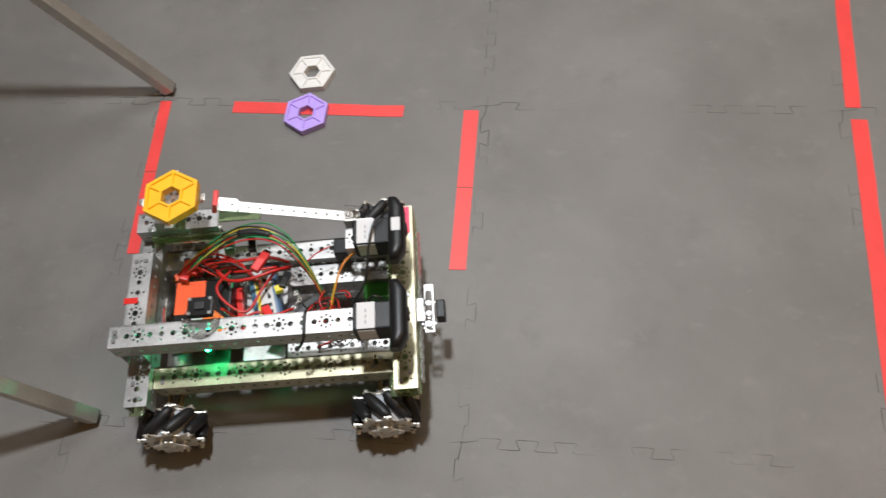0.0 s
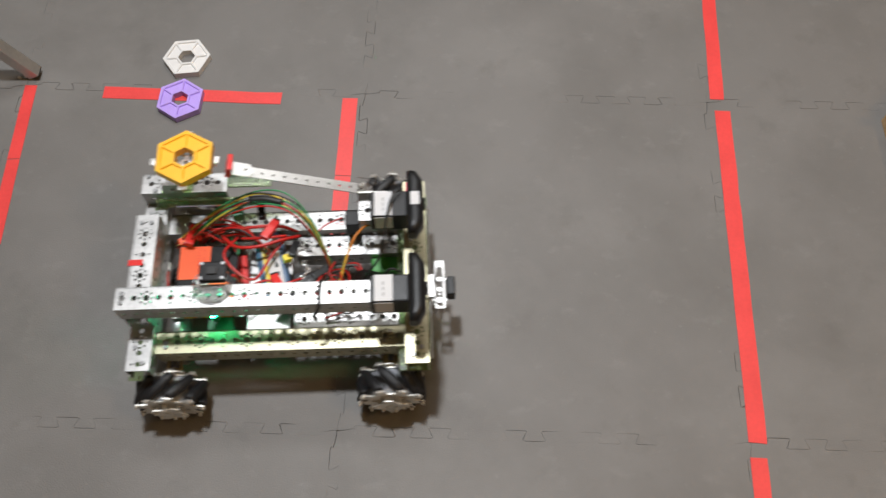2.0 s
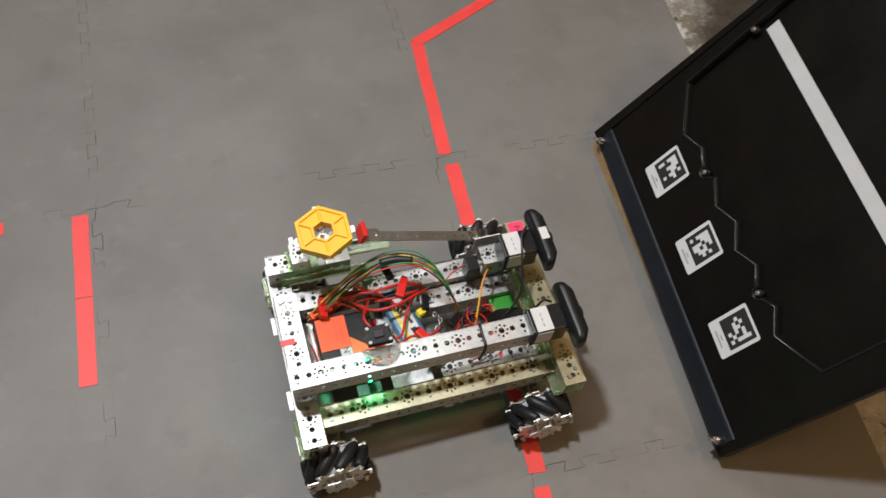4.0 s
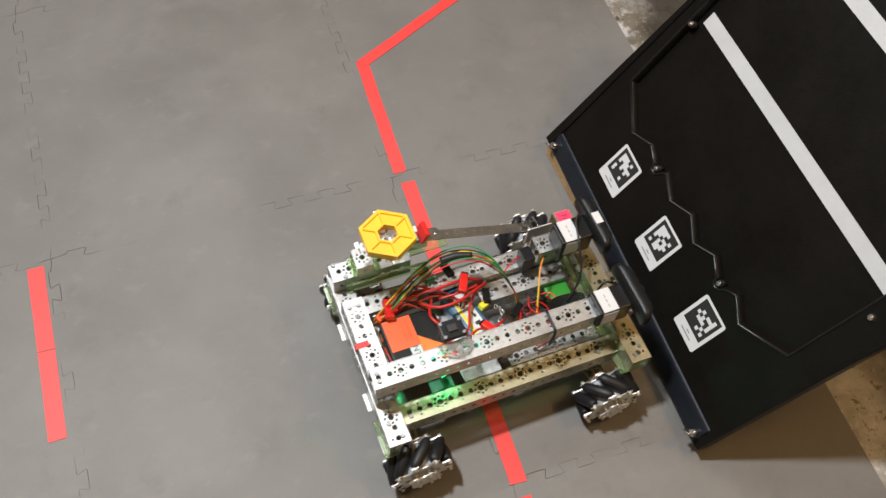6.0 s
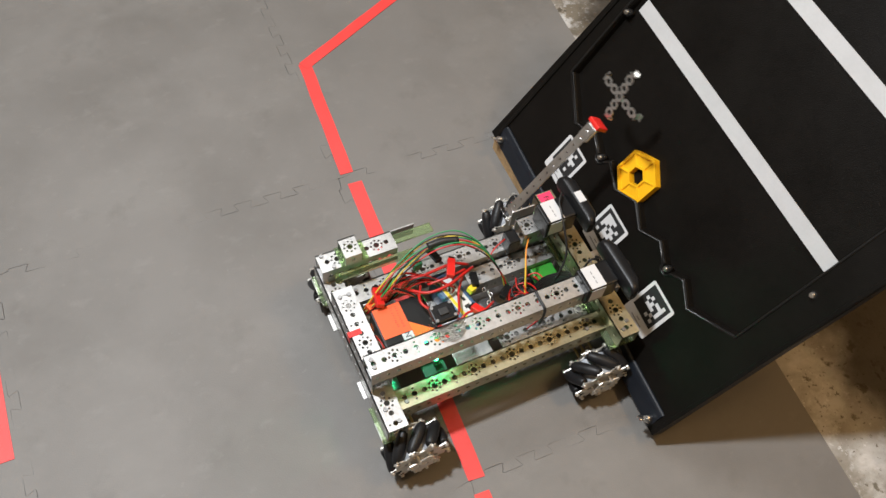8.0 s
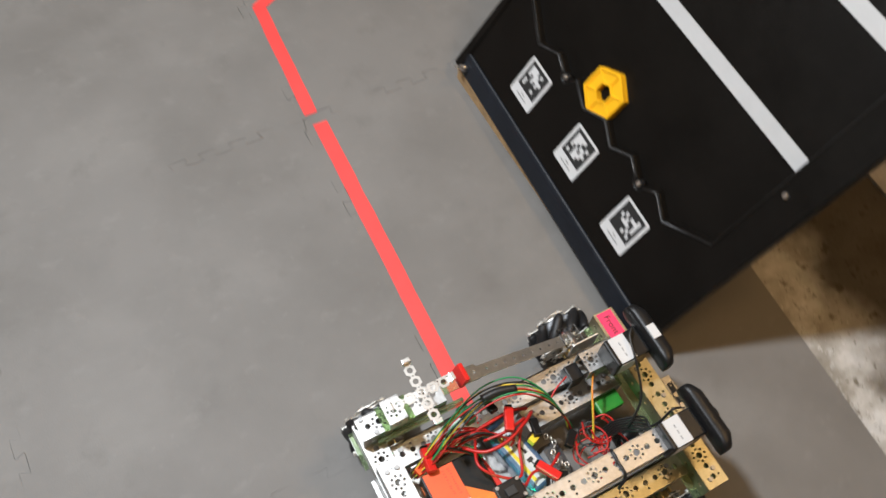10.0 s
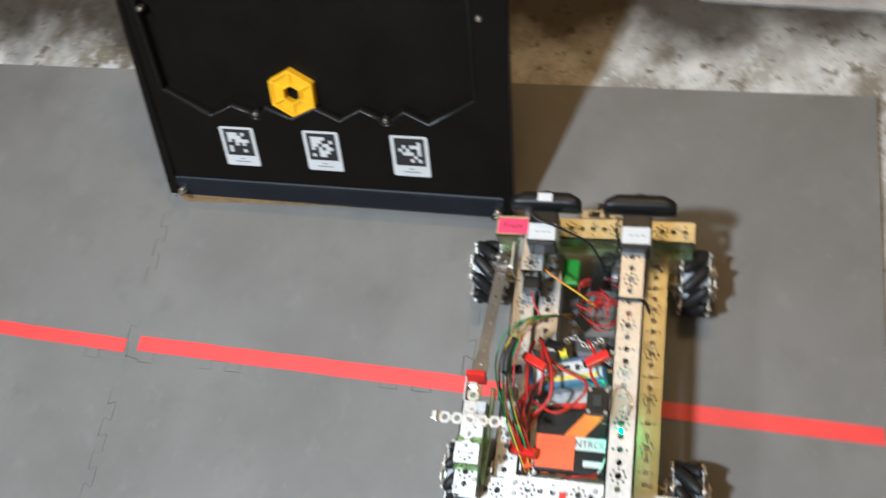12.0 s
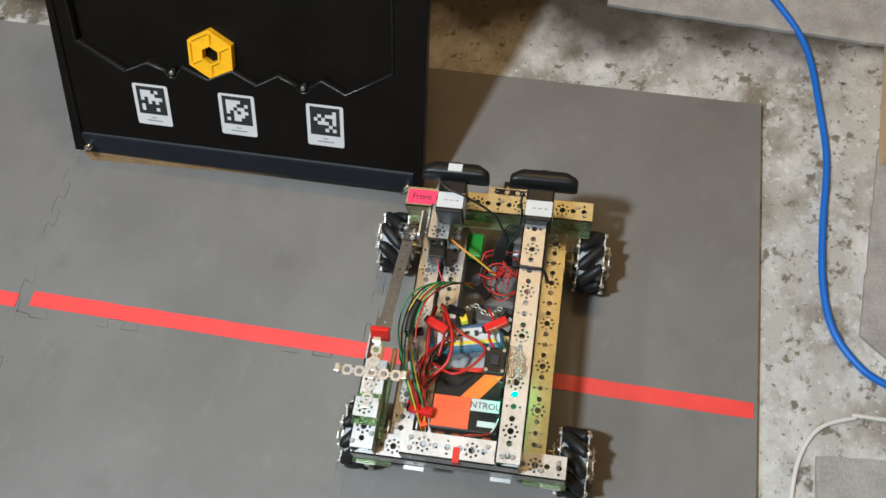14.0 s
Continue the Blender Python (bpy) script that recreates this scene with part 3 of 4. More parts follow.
# ================= round about =================
def surroundings():
    def mat_piece(name, loop, label):
        bm = bmesh.new()
        top = [bm.verts.new((x, y, -0.0055)) for x, y in loop]
        low = [bm.verts.new((x, y, -0.0128)) for x, y in loop]
        bm.faces.new(top)
        for a in range(len(top)):
            b = (a + 1) % len(top)
            bm.faces.new((top[a], low[a], low[b], top[b]))
        tagged(part(name, bm, CARPET), label, "carpet")
    def rough(loop, seed):
        out = []
        for k, a in enumerate(loop):
            b = loop[(k + 1) % len(loop)]
            n = max(1, int(math.dist(a, b) / 0.02))
            for i in range(n):
                f = i / n
                j = 0.003 * noise.noise((a[0] + f * 9, a[1] * 7 + f * 11, seed))
                out.append((a[0] + (b[0] - a[0]) * f + j, a[1] + (b[1] - a[1]) * f + j))
        return out
    mat_piece("carpet", rough([(1.345, -0.92), (1.298, -1.42), (1.28, -1.9), (2.6, -2.0), (2.6, -0.86)], 1), "grey carpet piece with frayed edge on the concrete")
    mat_piece("carpet", rough([(1.477, -0.83), (2.6, -0.80), (2.6, 0.9), (1.53, 0.9)], 2), "grey carpet piece behind the black board")
    mat_piece("carpet", rough([(1.08, -1.392), (0.74, -1.352), (0.70, -1.40), (0.70, -2.3), (1.10, -2.3)], 3), "grey carpet strip on the concrete")
    mat_piece("carpet", rough([(0.545, -1.285), (0.555, -1.40), (0.56, -2.3), (-0.8, -2.3), (-0.8, -1.27)], 4), "grey carpet piece beside the white cable")
    # cardboard box
    bx = tagged(new("cardboard_box"), "closed tan cardboard box on the concrete", "box")
    bx.matrix_basis = pose(1.20, -1.60, -0.013, 0, 0, -5)
    part("body", box(-0.17, 0.10, -0.16, 0.195, 0, 0.12, 0.004), CARDBOARD, bx)
    part("flap", box(-0.168, 0.098, -0.158, 0.017, 0.1205, 0.1235, 0.001), CARDBOARD, bx)
    part("flap", box(-0.168, 0.098, 0.019, 0.193, 0.1205, 0.1235, 0.001), CARDBOARD, bx)
    z = -0.0075
    pts = [(1.75, -1.02), (1.50, -1.13), (1.387, -1.215), (1.283, -1.277), (1.145, -1.300), (1.044, -1.309), (0.925, -1.301), (0.824, -1.299), (0.749, -1.311), (0.698, -1.342), (0.667, -1.386), (0.63, -1.50), (0.6, -1.8)]
    tagged(part("extension_cable", tube([(x, y, z if x < 1.3 else 0.0) for x, y in pts], 0.0058, 9, 6), BLUE_HOSE), "thick blue extension cable lying on the concrete", "cable")
    pts = [(0.60, -1.8), (0.613, -1.384), (0.609, -1.340), (0.587, -1.291), (0.541, -1.263), (0.481, -1.251), (0.40, -1.245), (0.25, -1.26)]
    ps = tagged(new("power_strip"), "cream plastic power strip lying on the concrete", "power strip")
    ps.matrix_basis = pose(0.456, -1.262, -0.0130, 0, 0, -96)
    part("housing", box(0.0, 0.055, -0.26, 0.0, 0.0, 0.034, 0.006, segs=3), CREAM, ps)
    for k in range(4):
        part("socket", box(0.012, 0.043, -0.235 + 0.058 * k, -0.20 + 0.058 * k, 0.0335, 0.0352, 0.001), WIRE_WHITE, ps, "white plastic socket")
    tagged(part("white_cable", tube([(x, y, -0.0095) for x, y in pts], 0.0034, 8, 6), WIRE_WHITE), "thin white cable lying on the concrete", "cable")


def truss():
    """Two slanting aluminium legs of the rig that stands beside the mat marks."""
    for y, x, dx, lab in ((0.022, -0.583, -0.133 / 0.248, "slanting square aluminium leg standing on the mat"), (-0.597, -0.560, -0.53, "slanting square aluminium leg standing on the mat")):
        leg = tagged(new("rig_leg"), lab, "metal leg", "rig legs")
        tilt = math.degrees(math.atan(dx))
        leg.matrix_basis = pose(x, y, 0.0, 0, tilt, 0)
        bm = box(-0.0110, 0.0110, -0.0110, 0.0110, 0.0085, 1.0, 0.0012)
        part("post", bm, ALU_DULL, leg)
        part("foot_plug", box(-0.0102, 0.0102, -0.0102, 0.0102, 0.0065, 0.0095, 0.001), BLACK_PLASTIC, leg)
        bm = bmesh.new()
        cyl(bm, 0.0035, (-0.022, -0.006, 0.014), (-0.0108, -0.006, 0.014), 6)
        cyl(bm, 0.0018, (-0.034, -0.006, 0.014), (-0.022, -0.006, 0.014), 8)
        cyl(bm, 0.0028, (-0.03, -0.006, 0.011), (-0.03, -0.006, 0.019), 6)
        part("bolt", bm, STEEL, leg, "steel bolt and nut")


floor_mat()
floor_marks()
hexagon("hexagon_ring", WHITE_PLASTIC, "white plastic hexagon ring lying on the mat", pose(-0.323, 0.062, 0.0006, 0, 0, 8))
hexagon("hexagon_ring", PURPLE, "purple plastic hexagon ring lying on red tape", pose(-0.320, -0.029, 0.0012, 0, 0, 28))
backdrop()
surroundings()
truss()

# ================= the robot =================
def channel(length, holes=True, depth=0.032, width=0.032, first=0):
    """A perforated U channel along x from 0, its web on top at z = 0 and its flanges hanging down."""
    w, t = width / 2, 0.002
    def loops(half, ring):
        out = [[(0, -half), (length, -half), (length, half), (0, half)]]
        if not holes:
            return out
        n = int(length / 0.016)
        lead = (length - (n - 1) * 0.016) / 2
        for k in range(n):
            x = lead + 0.016 * k
            kind = (k + first) % 4
            if x < 0.006 or x > length - 0.006:
                continue
            out.append(circle(x, 0, 0.0044 if kind == 0 else 0.0039, 10))
            if kind == 0 and 0.011 < x < length - 0.011:
                out += [circle(x + 0.0086 * math.cos(a), 0.0086 * math.sin(a), 0.0019, 6, a) for a in (i * math.pi / 4 for i in range(8))]
            if kind == 2:
                out += [circle(x, s * 0.0085, 0.0018, 6) for s in (-1, 1)]
        return out
    bm = sheet(loops(w, True), t)
    for s in (-1, 1):
        m = Matrix.Translation((0, s * w, -depth / 2)) @ Matrix.Rotation(-s * math.pi / 2, 4, "X")
        side = [[(0.0, -depth / 2), (length, -depth / 2), (length, depth / 2 - 0.0004), (0.0, depth / 2 - 0.0004)]]
        if holes:
            n = int(length / 0.016)
            lead = (length - (n - 1) * 0.016) / 2
            side += [circle(lead + 0.016 * k, 0, 0.0030 if k % 2 else 0.0036, 7) for k in range(n) if 0.006 < lead + 0.016 * k < length - 0.006]
        sheet(side, t, bm=bm, m=m)
    return bm


ALONG_Y = Matrix.Rotation(math.pi / 2, 4, "Z")


def wheel_meshes():
    """Hub with two side plates, and one slanted roller, of a mecanum wheel about the y axis."""
    bm = bmesh.new()
    for s in (-1, 1):
        pts, n = [], 9
        for k in range(n):
            a = 2 * math.pi * k / n
            pts += [(0.0335 * math.cos(a - 0.24), 0.0335 * math.sin(a - 0.24)), (0.0478 * math.cos(a - 0.10), 0.0478 * math.sin(a - 0.10)), (0.0478 * math.cos(a + 0.10), 0.0478 * math.sin(a + 0.10)), (0.0335 * math.cos(a + 0.24), 0.0335 * math.sin(a + 0.24))]
        holes = [circle(0.022 * math.cos(a), 0.022 * math.sin(a), 0.006, 8) for a in (i * math.pi / 3 for i in range(6))]
        sheet([pts] + holes, 0.0018, bm=bm, m=Matrix.Translation((0, s * 0.0192 + 0.0009, 0)) @ Matrix.Rotation(-math.pi / 2, 4, "X"))
        lobes = [(r * math.cos(a), r * math.sin(a)) for a, r in ((i * math.pi / 8, 0.026 if i % 4 < 2 else 0.019) for i in range(16))]
        sheet([lobes, circle(0, 0, 0.009, 10)], 0.0016, bm=bm, m=Matrix.Translation((0, s * 0.0275 + 0.0008, 0)) @ Matrix.Rotation(-math.pi / 2, 4, "X"))
        # bent tabs that hold the roller pins
        for k in range(n):
            a = 2 * math.pi * k / n
            c = Vector((0.0452 * math.cos(a), 0, 0.0452 * math.sin(a)))
            cyl(bm, 0.0030, c + Vector((0, s * 0.0165, 0)), c + Vector((0, s * 0.0235, 0)), 6)
    for k in range(6):
        a = 2 * math.pi * k / 6
        c = Vector((0.0185 * math.cos(a), 0, 0.0185 * math.sin(a)))
        cyl(bm, 0.0024, c + Vector((0, -0.031, 0)), c + Vector((0, 0.031, 0)), 6)
    cyl(bm, 0.006, (0, -0.029, 0), (0, 0.031, 0), 10)
    hub = mesh_of("wheel", bm, PLATE)
    bm = bmesh.new()
    cyl(bm, 0.0315, (0, -0.0178, 0), (0, 0.0178, 0), 24)
    core = mesh_of("core", bm, HUB_WHITE)
    bm = bmesh.new()
    prof = [(-0.0245, 0.0052), (-0.0225, 0.0070), (-0.012, 0.0088), (0, 0.0094), (0.012, 0.0088), (0.0225, 0.0070), (0.0245, 0.0052)]
    rings = [[bm.verts.new((r * math.cos(2 * math.pi * k / 10), s, r * math.sin(2 * math.pi * k / 10))) for k in range(10)] for s, r in prof]
    for a, b in zip(rings, rings[1:]):
        for k in range(10):
            bm.faces.new((a[k], a[(k + 1) % 10], b[(k + 1) % 10], b[k])).smooth = True
    bm.faces.new(rings[0]), bm.faces.new(rings[-1])
    roller = mesh_of("roller", bm, RUBBER)
    return hub, core, roller


def add_wheel(robot, hub, core, roller, x, y, hand):
    w = share("wheel", hub, robot, pose(x, y, 0.05), "zinc-plated mecanum wheel side plates")
    share("core", core, w, pose(0, 0, 0), "pale wheel core")
    for k in range(9):
        a = 2 * math.pi * (k + 0.5) / 9
        m = Matrix.Rotation(-a, 4, "Y") @ Matrix.Translation((0.0406, 0, 0)) @ Matrix.Rotation(hand * math.radians(45), 4, "X")
        share("roller", roller, w, m, "black rubber roller")
    return w


def webcam(robot, y, label_on):
    """A webcam on its square servo: a wide rounded bar of black plastic with a lens."""
    bm = bmesh.new()
    n, rows = 16, []
    for y0, k, h in ((-0.0480, 0.44, 0.50), (-0.0472, 0.56, 0.70), (-0.044, 0.66, 0.90), (-0.0385, 0.80, 0.98), (-0.032, 0.97, 1.0), (-0.028, 1.0, 1.0), (0.028, 1.0, 1.0), (0.032, 0.97, 1.0), (0.0385, 0.80, 0.98), (0.044, 0.66, 0.90), (0.0472, 0.56, 0.70), (0.0480, 0.44, 0.50)):
        ring = []
        for i in range(n):
            a = 2 * math.pi * i / n
            c, s = math.cos(a), math.sin(a)
            ring.append(bm.verts.new((0.0115 * k * math.copysign(abs(c) ** 0.6, c) - 0.0115 * (1 - k), y0, 0.0165 * h * math.copysign(abs(s) ** 0.55, s))))
        rows.append(ring)
    for a, b in zip(rows, rows[1:]):
        for i in range(n):
            bm.faces.new((a[i], a[(i + 1) % n], b[(i + 1) % n], b[i])).smooth = True
    bm.faces.new(rows[0]), bm.faces.new(rows[-1])
    cam_ob = part("webcam", bm, BLACK_PLASTIC, robot, "black webcam facing forward", m=pose(0.1990, y - 0.003, 0.2170))
    bm = bmesh.new()
    cyl(bm, 0.009, (0.007, 0, 0), (0.0135, 0, 0), 18)
    part("lens", bm, INK, cam_ob, "dark glass lens")
    if label_on:
        part("sticker", box(-0.006, 0.006, -0.009, 0.011, 0.0163, 0.0169), LABEL, cam_ob, "small white sticker")
    base = part("camera_mount", box(0.137, 0.1885, y - 0.0195, y + 0.0195, 0.176, 0.2165, 0.0025), BLACK_PLASTIC, robot, "black square camera mount")
    part("sticker", box(0.143, 0.167, y - 0.0185, y + 0.0185, 0.2166, 0.2172), LABEL, base, "white paper sticker")
    part("sticker", box(0.143, 0.167, y - 0.0202, y - 0.0196, 0.182, 0.213), LABEL, base, "white paper sticker")
    bm = bmesh.new()
    for k in range(3):
        box(0.154, 0.1555, y - 0.012 + k * 0.008, y - 0.007 + k * 0.008, 0.2172, 0.2175, bm=bm)
    part("print_bar", bm, GREY_INK, base)


def robot_body():
    robot = tagged(new("robot"), "small aluminium-channel robot on four mecanum wheels, wires exposed", "robot")
    R = robot
    def ch(name, m, length, first=0, holes=True, mat=ALU, depth=0.032, label=""):
        return part(name, channel(length, holes, depth, first=first), mat, R, label, m=m)
    # long rails
    ch("upper_rail", pose(-0.198, -0.070, 0.2), 0.338, 2, label="perforated aluminium upper rail")
    ch("lower_rail", pose(-0.165, -0.101, 0.1145), 0.345, 1, mat=ALU_WARM_LIT, label="perforated aluminium lower rail")
    ch("lower_rail", pose(-0.165, 0.084, 0.1145), 0.345, 1, label="perforated aluminium lower rail")
    ch("inner_rail", pose(0.022, 0.050, 0.098), 0.155, 0, label="short perforated inner rail")
    ch("inner_rail", pose(0.022, -0.066, 0.098), 0.155, 0, label="short perforated inner rail")
    # unseen strip, added so no light dots fall through the rail's holes
    part("rail_light_block", box(-0.160, 0.178, -0.1145, -0.0875, 0.0835, 0.0850), ALU_DULL, R, "thin added strip that blocks light below the rail")
    # cross bars
    ch("front_bar", pose(0.196, -0.151, 0.140) @ ALONG_Y, 0.282, 2, mat=ALU_WARM_LIT, label="perforated aluminium front bar")
    ch("rear_bar", pose(-0.182, -0.146, 0.130) @ ALONG_Y, 0.291, 2, label="perforated aluminium rear bar")
    ch("rear_upper_bar", pose(-0.181, -0.084, 0.1665) @ ALONG_Y, 0.157, 1, label="perforated rear upper bar")
    ch("rest_rail", pose(-0.196, 0.126, 0.163), 0.122, 3, label="perforated channel that the arm rests over")
    part("rest_flange", box(-0.076, -0.034, 0.140, 0.142, 0.135, 0.163), ALU, R)
    ch("arm_tower", pose(0.118, 0.070, 0.166), 0.055, 0, label="channel block under the arm servo")
    part("rest_bracket", channel(0.026, True, 0.022, 0.034), ALU, R, "short bent aluminium bracket", m=pose(-0.160, 0.1235, 0.1890))
    part("tinted_plate", box(-0.166, -0.122, 0.1085, 0.1430, 0.1634, 0.1662, 0.0006), GREEN_CLEAR, R, "green tinted clear plate on the arm rest")
    # tinted plates under the bars
    part("tinted_plate", box(0.170, 0.214, -0.150, 0.128, 0.1035, 0.1068, 0.0008), GREEN_CLEAR, R, "green tinted clear plate under the front bar")
    part("tinted_plate", box(-0.204, -0.185, -0.148, -0.090, 0.0925, 0.0968, 0.0008), GREEN_CLEAR, R, "green tinted clear plate under the rear bar")
    part("tinted_plate", box(-0.204, -0.185, 0.092, 0.147, 0.0925, 0.0968, 0.0008), GREEN_CLEAR, R, "green tinted clear plate under the rear bar")
    part("tinted_plate", box(-0.178, -0.050, 0.1035, 0.1085, 0.1315, 0.1500, 0.0008), GREEN_CLEAR, R, "green tinted clear plate beside the arm rest")
    part("tinted_plate", box(-0.0735, -0.010, 0.1180, 0.1345, 0.1590, 0.1625, 0.0008), GREEN_CLEAR, R, "green tinted clear tab beyond the arm rest")
    # base plates and boxes inside
    part("floor_plate", box(-0.16, -0.055, -0.050, 0.065, 0.074, 0.077, 0.001), ALU_DULL, R, "thin aluminium floor plate")
    part("side_flange", box(-0.150, -0.118, 0.0625, 0.0645, 0.077, 0.11), ALU_DULL, R)
    # control hub
    hub = part("control_hub", box(-0.147, -0.061, -0.050, 0.046, 0.077, 0.118, 0.003), BLACK_PLASTIC, R, "black and orange control hub box")
    bm = bmesh.new()
    vs = [bm.verts.new(p) for p in ((-0.0995, 0.008, 0.1184), (-0.0995, -0.019, 0.1184), (-0.0635, -0.048, 0.1184), (-0.0635, -0.022, 0.1184))]
    bm.faces.new(vs)
    out = bmesh.ops.extrude_face_region(bm, geom=bm.faces[:])
    bmesh.ops.translate(bm, vec=(0, 0, 0.0003), verts=[g for g in out["geom"] if isinstance(g, bmesh.types.BMVert)])
    part("orange_band", bm, ORANGE_PRINT, hub, "orange printed band")
    part("sticker", box(-0.144, -0.100, -0.008, 0.044, 0.1189, 0.1195), ORANGE, hub, "bright orange paper sticker")
    part("name_field", box(-0.117, -0.100, -0.048, -0.0085, 0.1189, 0.1193), LABEL, hub, "white printed field")
    writing("NTROL", 0.0125, INK, hub, pose(-0.109, -0.028, 0.1194, 0, 0, -90))
    bm = bmesh.new()
    rnd = random.Random(8)
    for x in (-0.1085, -0.1165):
        y = 0.038
        while y > 0.002:
            w = rnd.uniform(0.0015, 0.0035)
            box(x - 0.0022 * rnd.uniform(0.5, 1), x + 0.0022 * rnd.uniform(0.5, 1), y - 0.0007, y, 0.1195, 0.1197, bm=bm)
            y -= w + 0.0012
    part("handwriting_bar", bm, RED_PLASTIC, hub, "faint red handwriting")
    part("logo_patch", box(-0.138, -0.130, -0.045, -0.020, 0.1183, 0.1187), LABEL, hub, "white printed patch")
    bm = bmesh.new()
    for k in range(4):
        box(-0.148, -0.145, -0.040 + k * 0.022, -0.028 + k * 0.022, 0.082, 0.094, bm=bm)
    part("port_row", bm, ORANGE_PRINT, hub, "orange connector row")
    bm = bmesh.new()
    for k in range(3):
        box(-0.140 + k * 0.026, -0.122 + k * 0.026, -0.0535, -0.0495, 0.083, 0.094, 0.001, bm=bm)
    part("side_ports", bm, ORANGE_PRINT, hub, "orange side connectors")
    led = bmesh.new()
    bmesh.ops.create_uvsphere(led, u_segments=10, v_segments=6, radius=0.0040, matrix=Matrix.Translation((-0.087, -0.0660, 0.1255)))
    part("status_light", led, LED, hub, "glowing green status light")
    part("light_post", box(-0.091, -0.083, -0.0690, -0.0515, 0.1045, 0.1218, 0.001), DARK_GREEN, hub)
    part("circuit_board", box(-0.104, -0.068, -0.082, -0.051, 0.080, 0.083), DARK_GREEN, R, "green circuit board")
    # battery
    bat_m = pose(-0.012, 0.016, 0, 0, 0, 12)
    bat = part("battery", box(-0.021, 0.021, -0.058, 0.050, 0.078, 0.116, 0.009, segs=3), BATTERY_BLUE, R, "blue wrapped battery pack", m=bat_m)
    part("wrap_label", box(-0.012, 0.013, -0.052, 0.042, 0.1162, 0.1166), LABEL, bat, "white printed wrap")
    part("yellow_print", box(-0.011, -0.006, -0.045, 0.030, 0.1167, 0.1169), YELLOW_PRINT, bat)
    bm = bmesh.new()
    rnd = random.Random(3)
    for k in range(15):
        a = rnd.uniform(-0.045, 0.03)
        box(0.0 + 0.006 * rnd.random(), 0.002 + 0.008 * rnd.random(), a, a + 0.006, 0.1167, 0.1169, bm=bm)
    part("print_bar", bm, INK, bat)
    part("battery_tray", box(-0.050, 0.012, -0.078, 0.064, 0.0745, 0.0775, 0.001), ALU, R, "aluminium battery tray")
    part("dark_pack", box(0.016, 0.050, -0.050, 0.010, 0.068, 0.098, 0.008), GREY_PLASTIC, R, "dark grey pack beside the battery")
    part("power_module", box(-0.034, -0.024, -0.035, 0.045, 0.0775, 0.094, 0.002), RED_PLASTIC, R, "red module beneath the battery", m=pose(-0.024, 0, 0, 0, 0, 8))
    # motors with gearboxes
    for x in (-0.156, 0.156):
        for s in (-1, 1):
            bm = bmesh.new()
            cyl(bm, 0.0180, (x, s * 0.022, 0.05), (x, s * 0.078, 0.05), 20)
            cyl(bm, 0.0185, (x, s * 0.078, 0.05), (x, s * 0.105, 0.05), 20)
            cyl(bm, 0.004, (x, s * 0.105, 0.05), (x, s * 0.150, 0.05), 10)
            cp = bmesh.new()
            cyl(cp, 0.0085, (x, s * 0.118, 0.05), (x, s * 0.140, 0.05), 14)
            for k in range(4):
                a = k * math.pi / 2 + 0.5
                o = Vector((x + 0.012 * math.cos(a), 0, 0.05 + 0.012 * math.sin(a)))
                cyl(cp, 0.0022, o + Vector((0, s * 0.106, 0)), o + Vector((0, s * 0.142, 0)), 8)
            part("coupler", cp, BRASS, R, "brass wheel coupler with standoffs")
            mo = part("motor", bm, GREY_METAL, R, "grey cylindrical gear motor")
            bm = bmesh.new()
            cyl(bm, 0.0192, (x, s * 0.020, 0.05), (x, s * 0.036, 0.05), 20)
            part("encoder_cap", bm, BLACK_PLASTIC, mo, "plastic encoder cap")
            part("motor_bracket", box(x - 0.016, x + 0.016, s * 0.103, s * 0.106, 0.033, 0.098, 0.001), ALU_DULL, R, "aluminium motor bracket")
    part("green_box", box(0.130, 0.170, 0.010, 0.036, 0.072, 0.086, 0.003), GREEN_PLASTIC, R, "bright green plastic block")
    # switch on a clear disc
    bm = bmesh.new()
    sheet([circle(0, 0, 0.026, 36)] + [circle(0.019 * math.cos(a), 0.019 * math.sin(a), 0.0026, 8) for a in (i * math.pi / 5 for i in range(10))], 0.003, bm=bm)
    part("clear_disc", bm, CLEAR, R, "clear perforated plastic disc", m=pose(-0.071, -0.056, 0.2035))
    sw = part("power_switch", box(-0.088, -0.053, -0.054, -0.026, 0.204, 0.2135, 0.002), BLACK_PLASTIC, R, "black rocker power switch")
    part("rocker", box(-0.0775, -0.0635, -0.0455, -0.0345, 0.2132, 0.2165, 0.0012), INK, sw)
    for x in (-0.0845, -0.0565):
        for y in (-0.0505, -0.0295):
            bm = bmesh.new()
            cyl(bm, 0.0024, (x, y, 0.2135), (x, y, 0.2150), 10)
            part("screw", bm, GREY_METAL, sw)
    # stickers
    pk = part("sticker", box(0.184, 0.208, 0.085, 0.129, 0.1402, 0.1409), PINK, R, "pink paper sticker with handwriting")
    writing("Front", 0.0135, INK, pk, pose(0.196, 0.107, 0.1410, 0, 0, -90))
    part("red_mark", box(-0.1985, -0.1795, -0.0065, 0.0025, 0.1667, 0.1673), RED_PLASTIC, R, "small red tape mark")
    part("red_mark", box(-0.1995, -0.1985, -0.0065, 0.0025, 0.150, 0.1673), RED_PLASTIC, R, "small red tape mark")
    # cameras
    webcam(R, 0.052, True)
    webcam(R, -0.0735, False)
    # arm servo and bracket
    part("servo", box(0.096, 0.1165, 0.058, 0.082, 0.1150, 0.147, 0.002), BLACK_PLASTIC, R, "black arm servo")
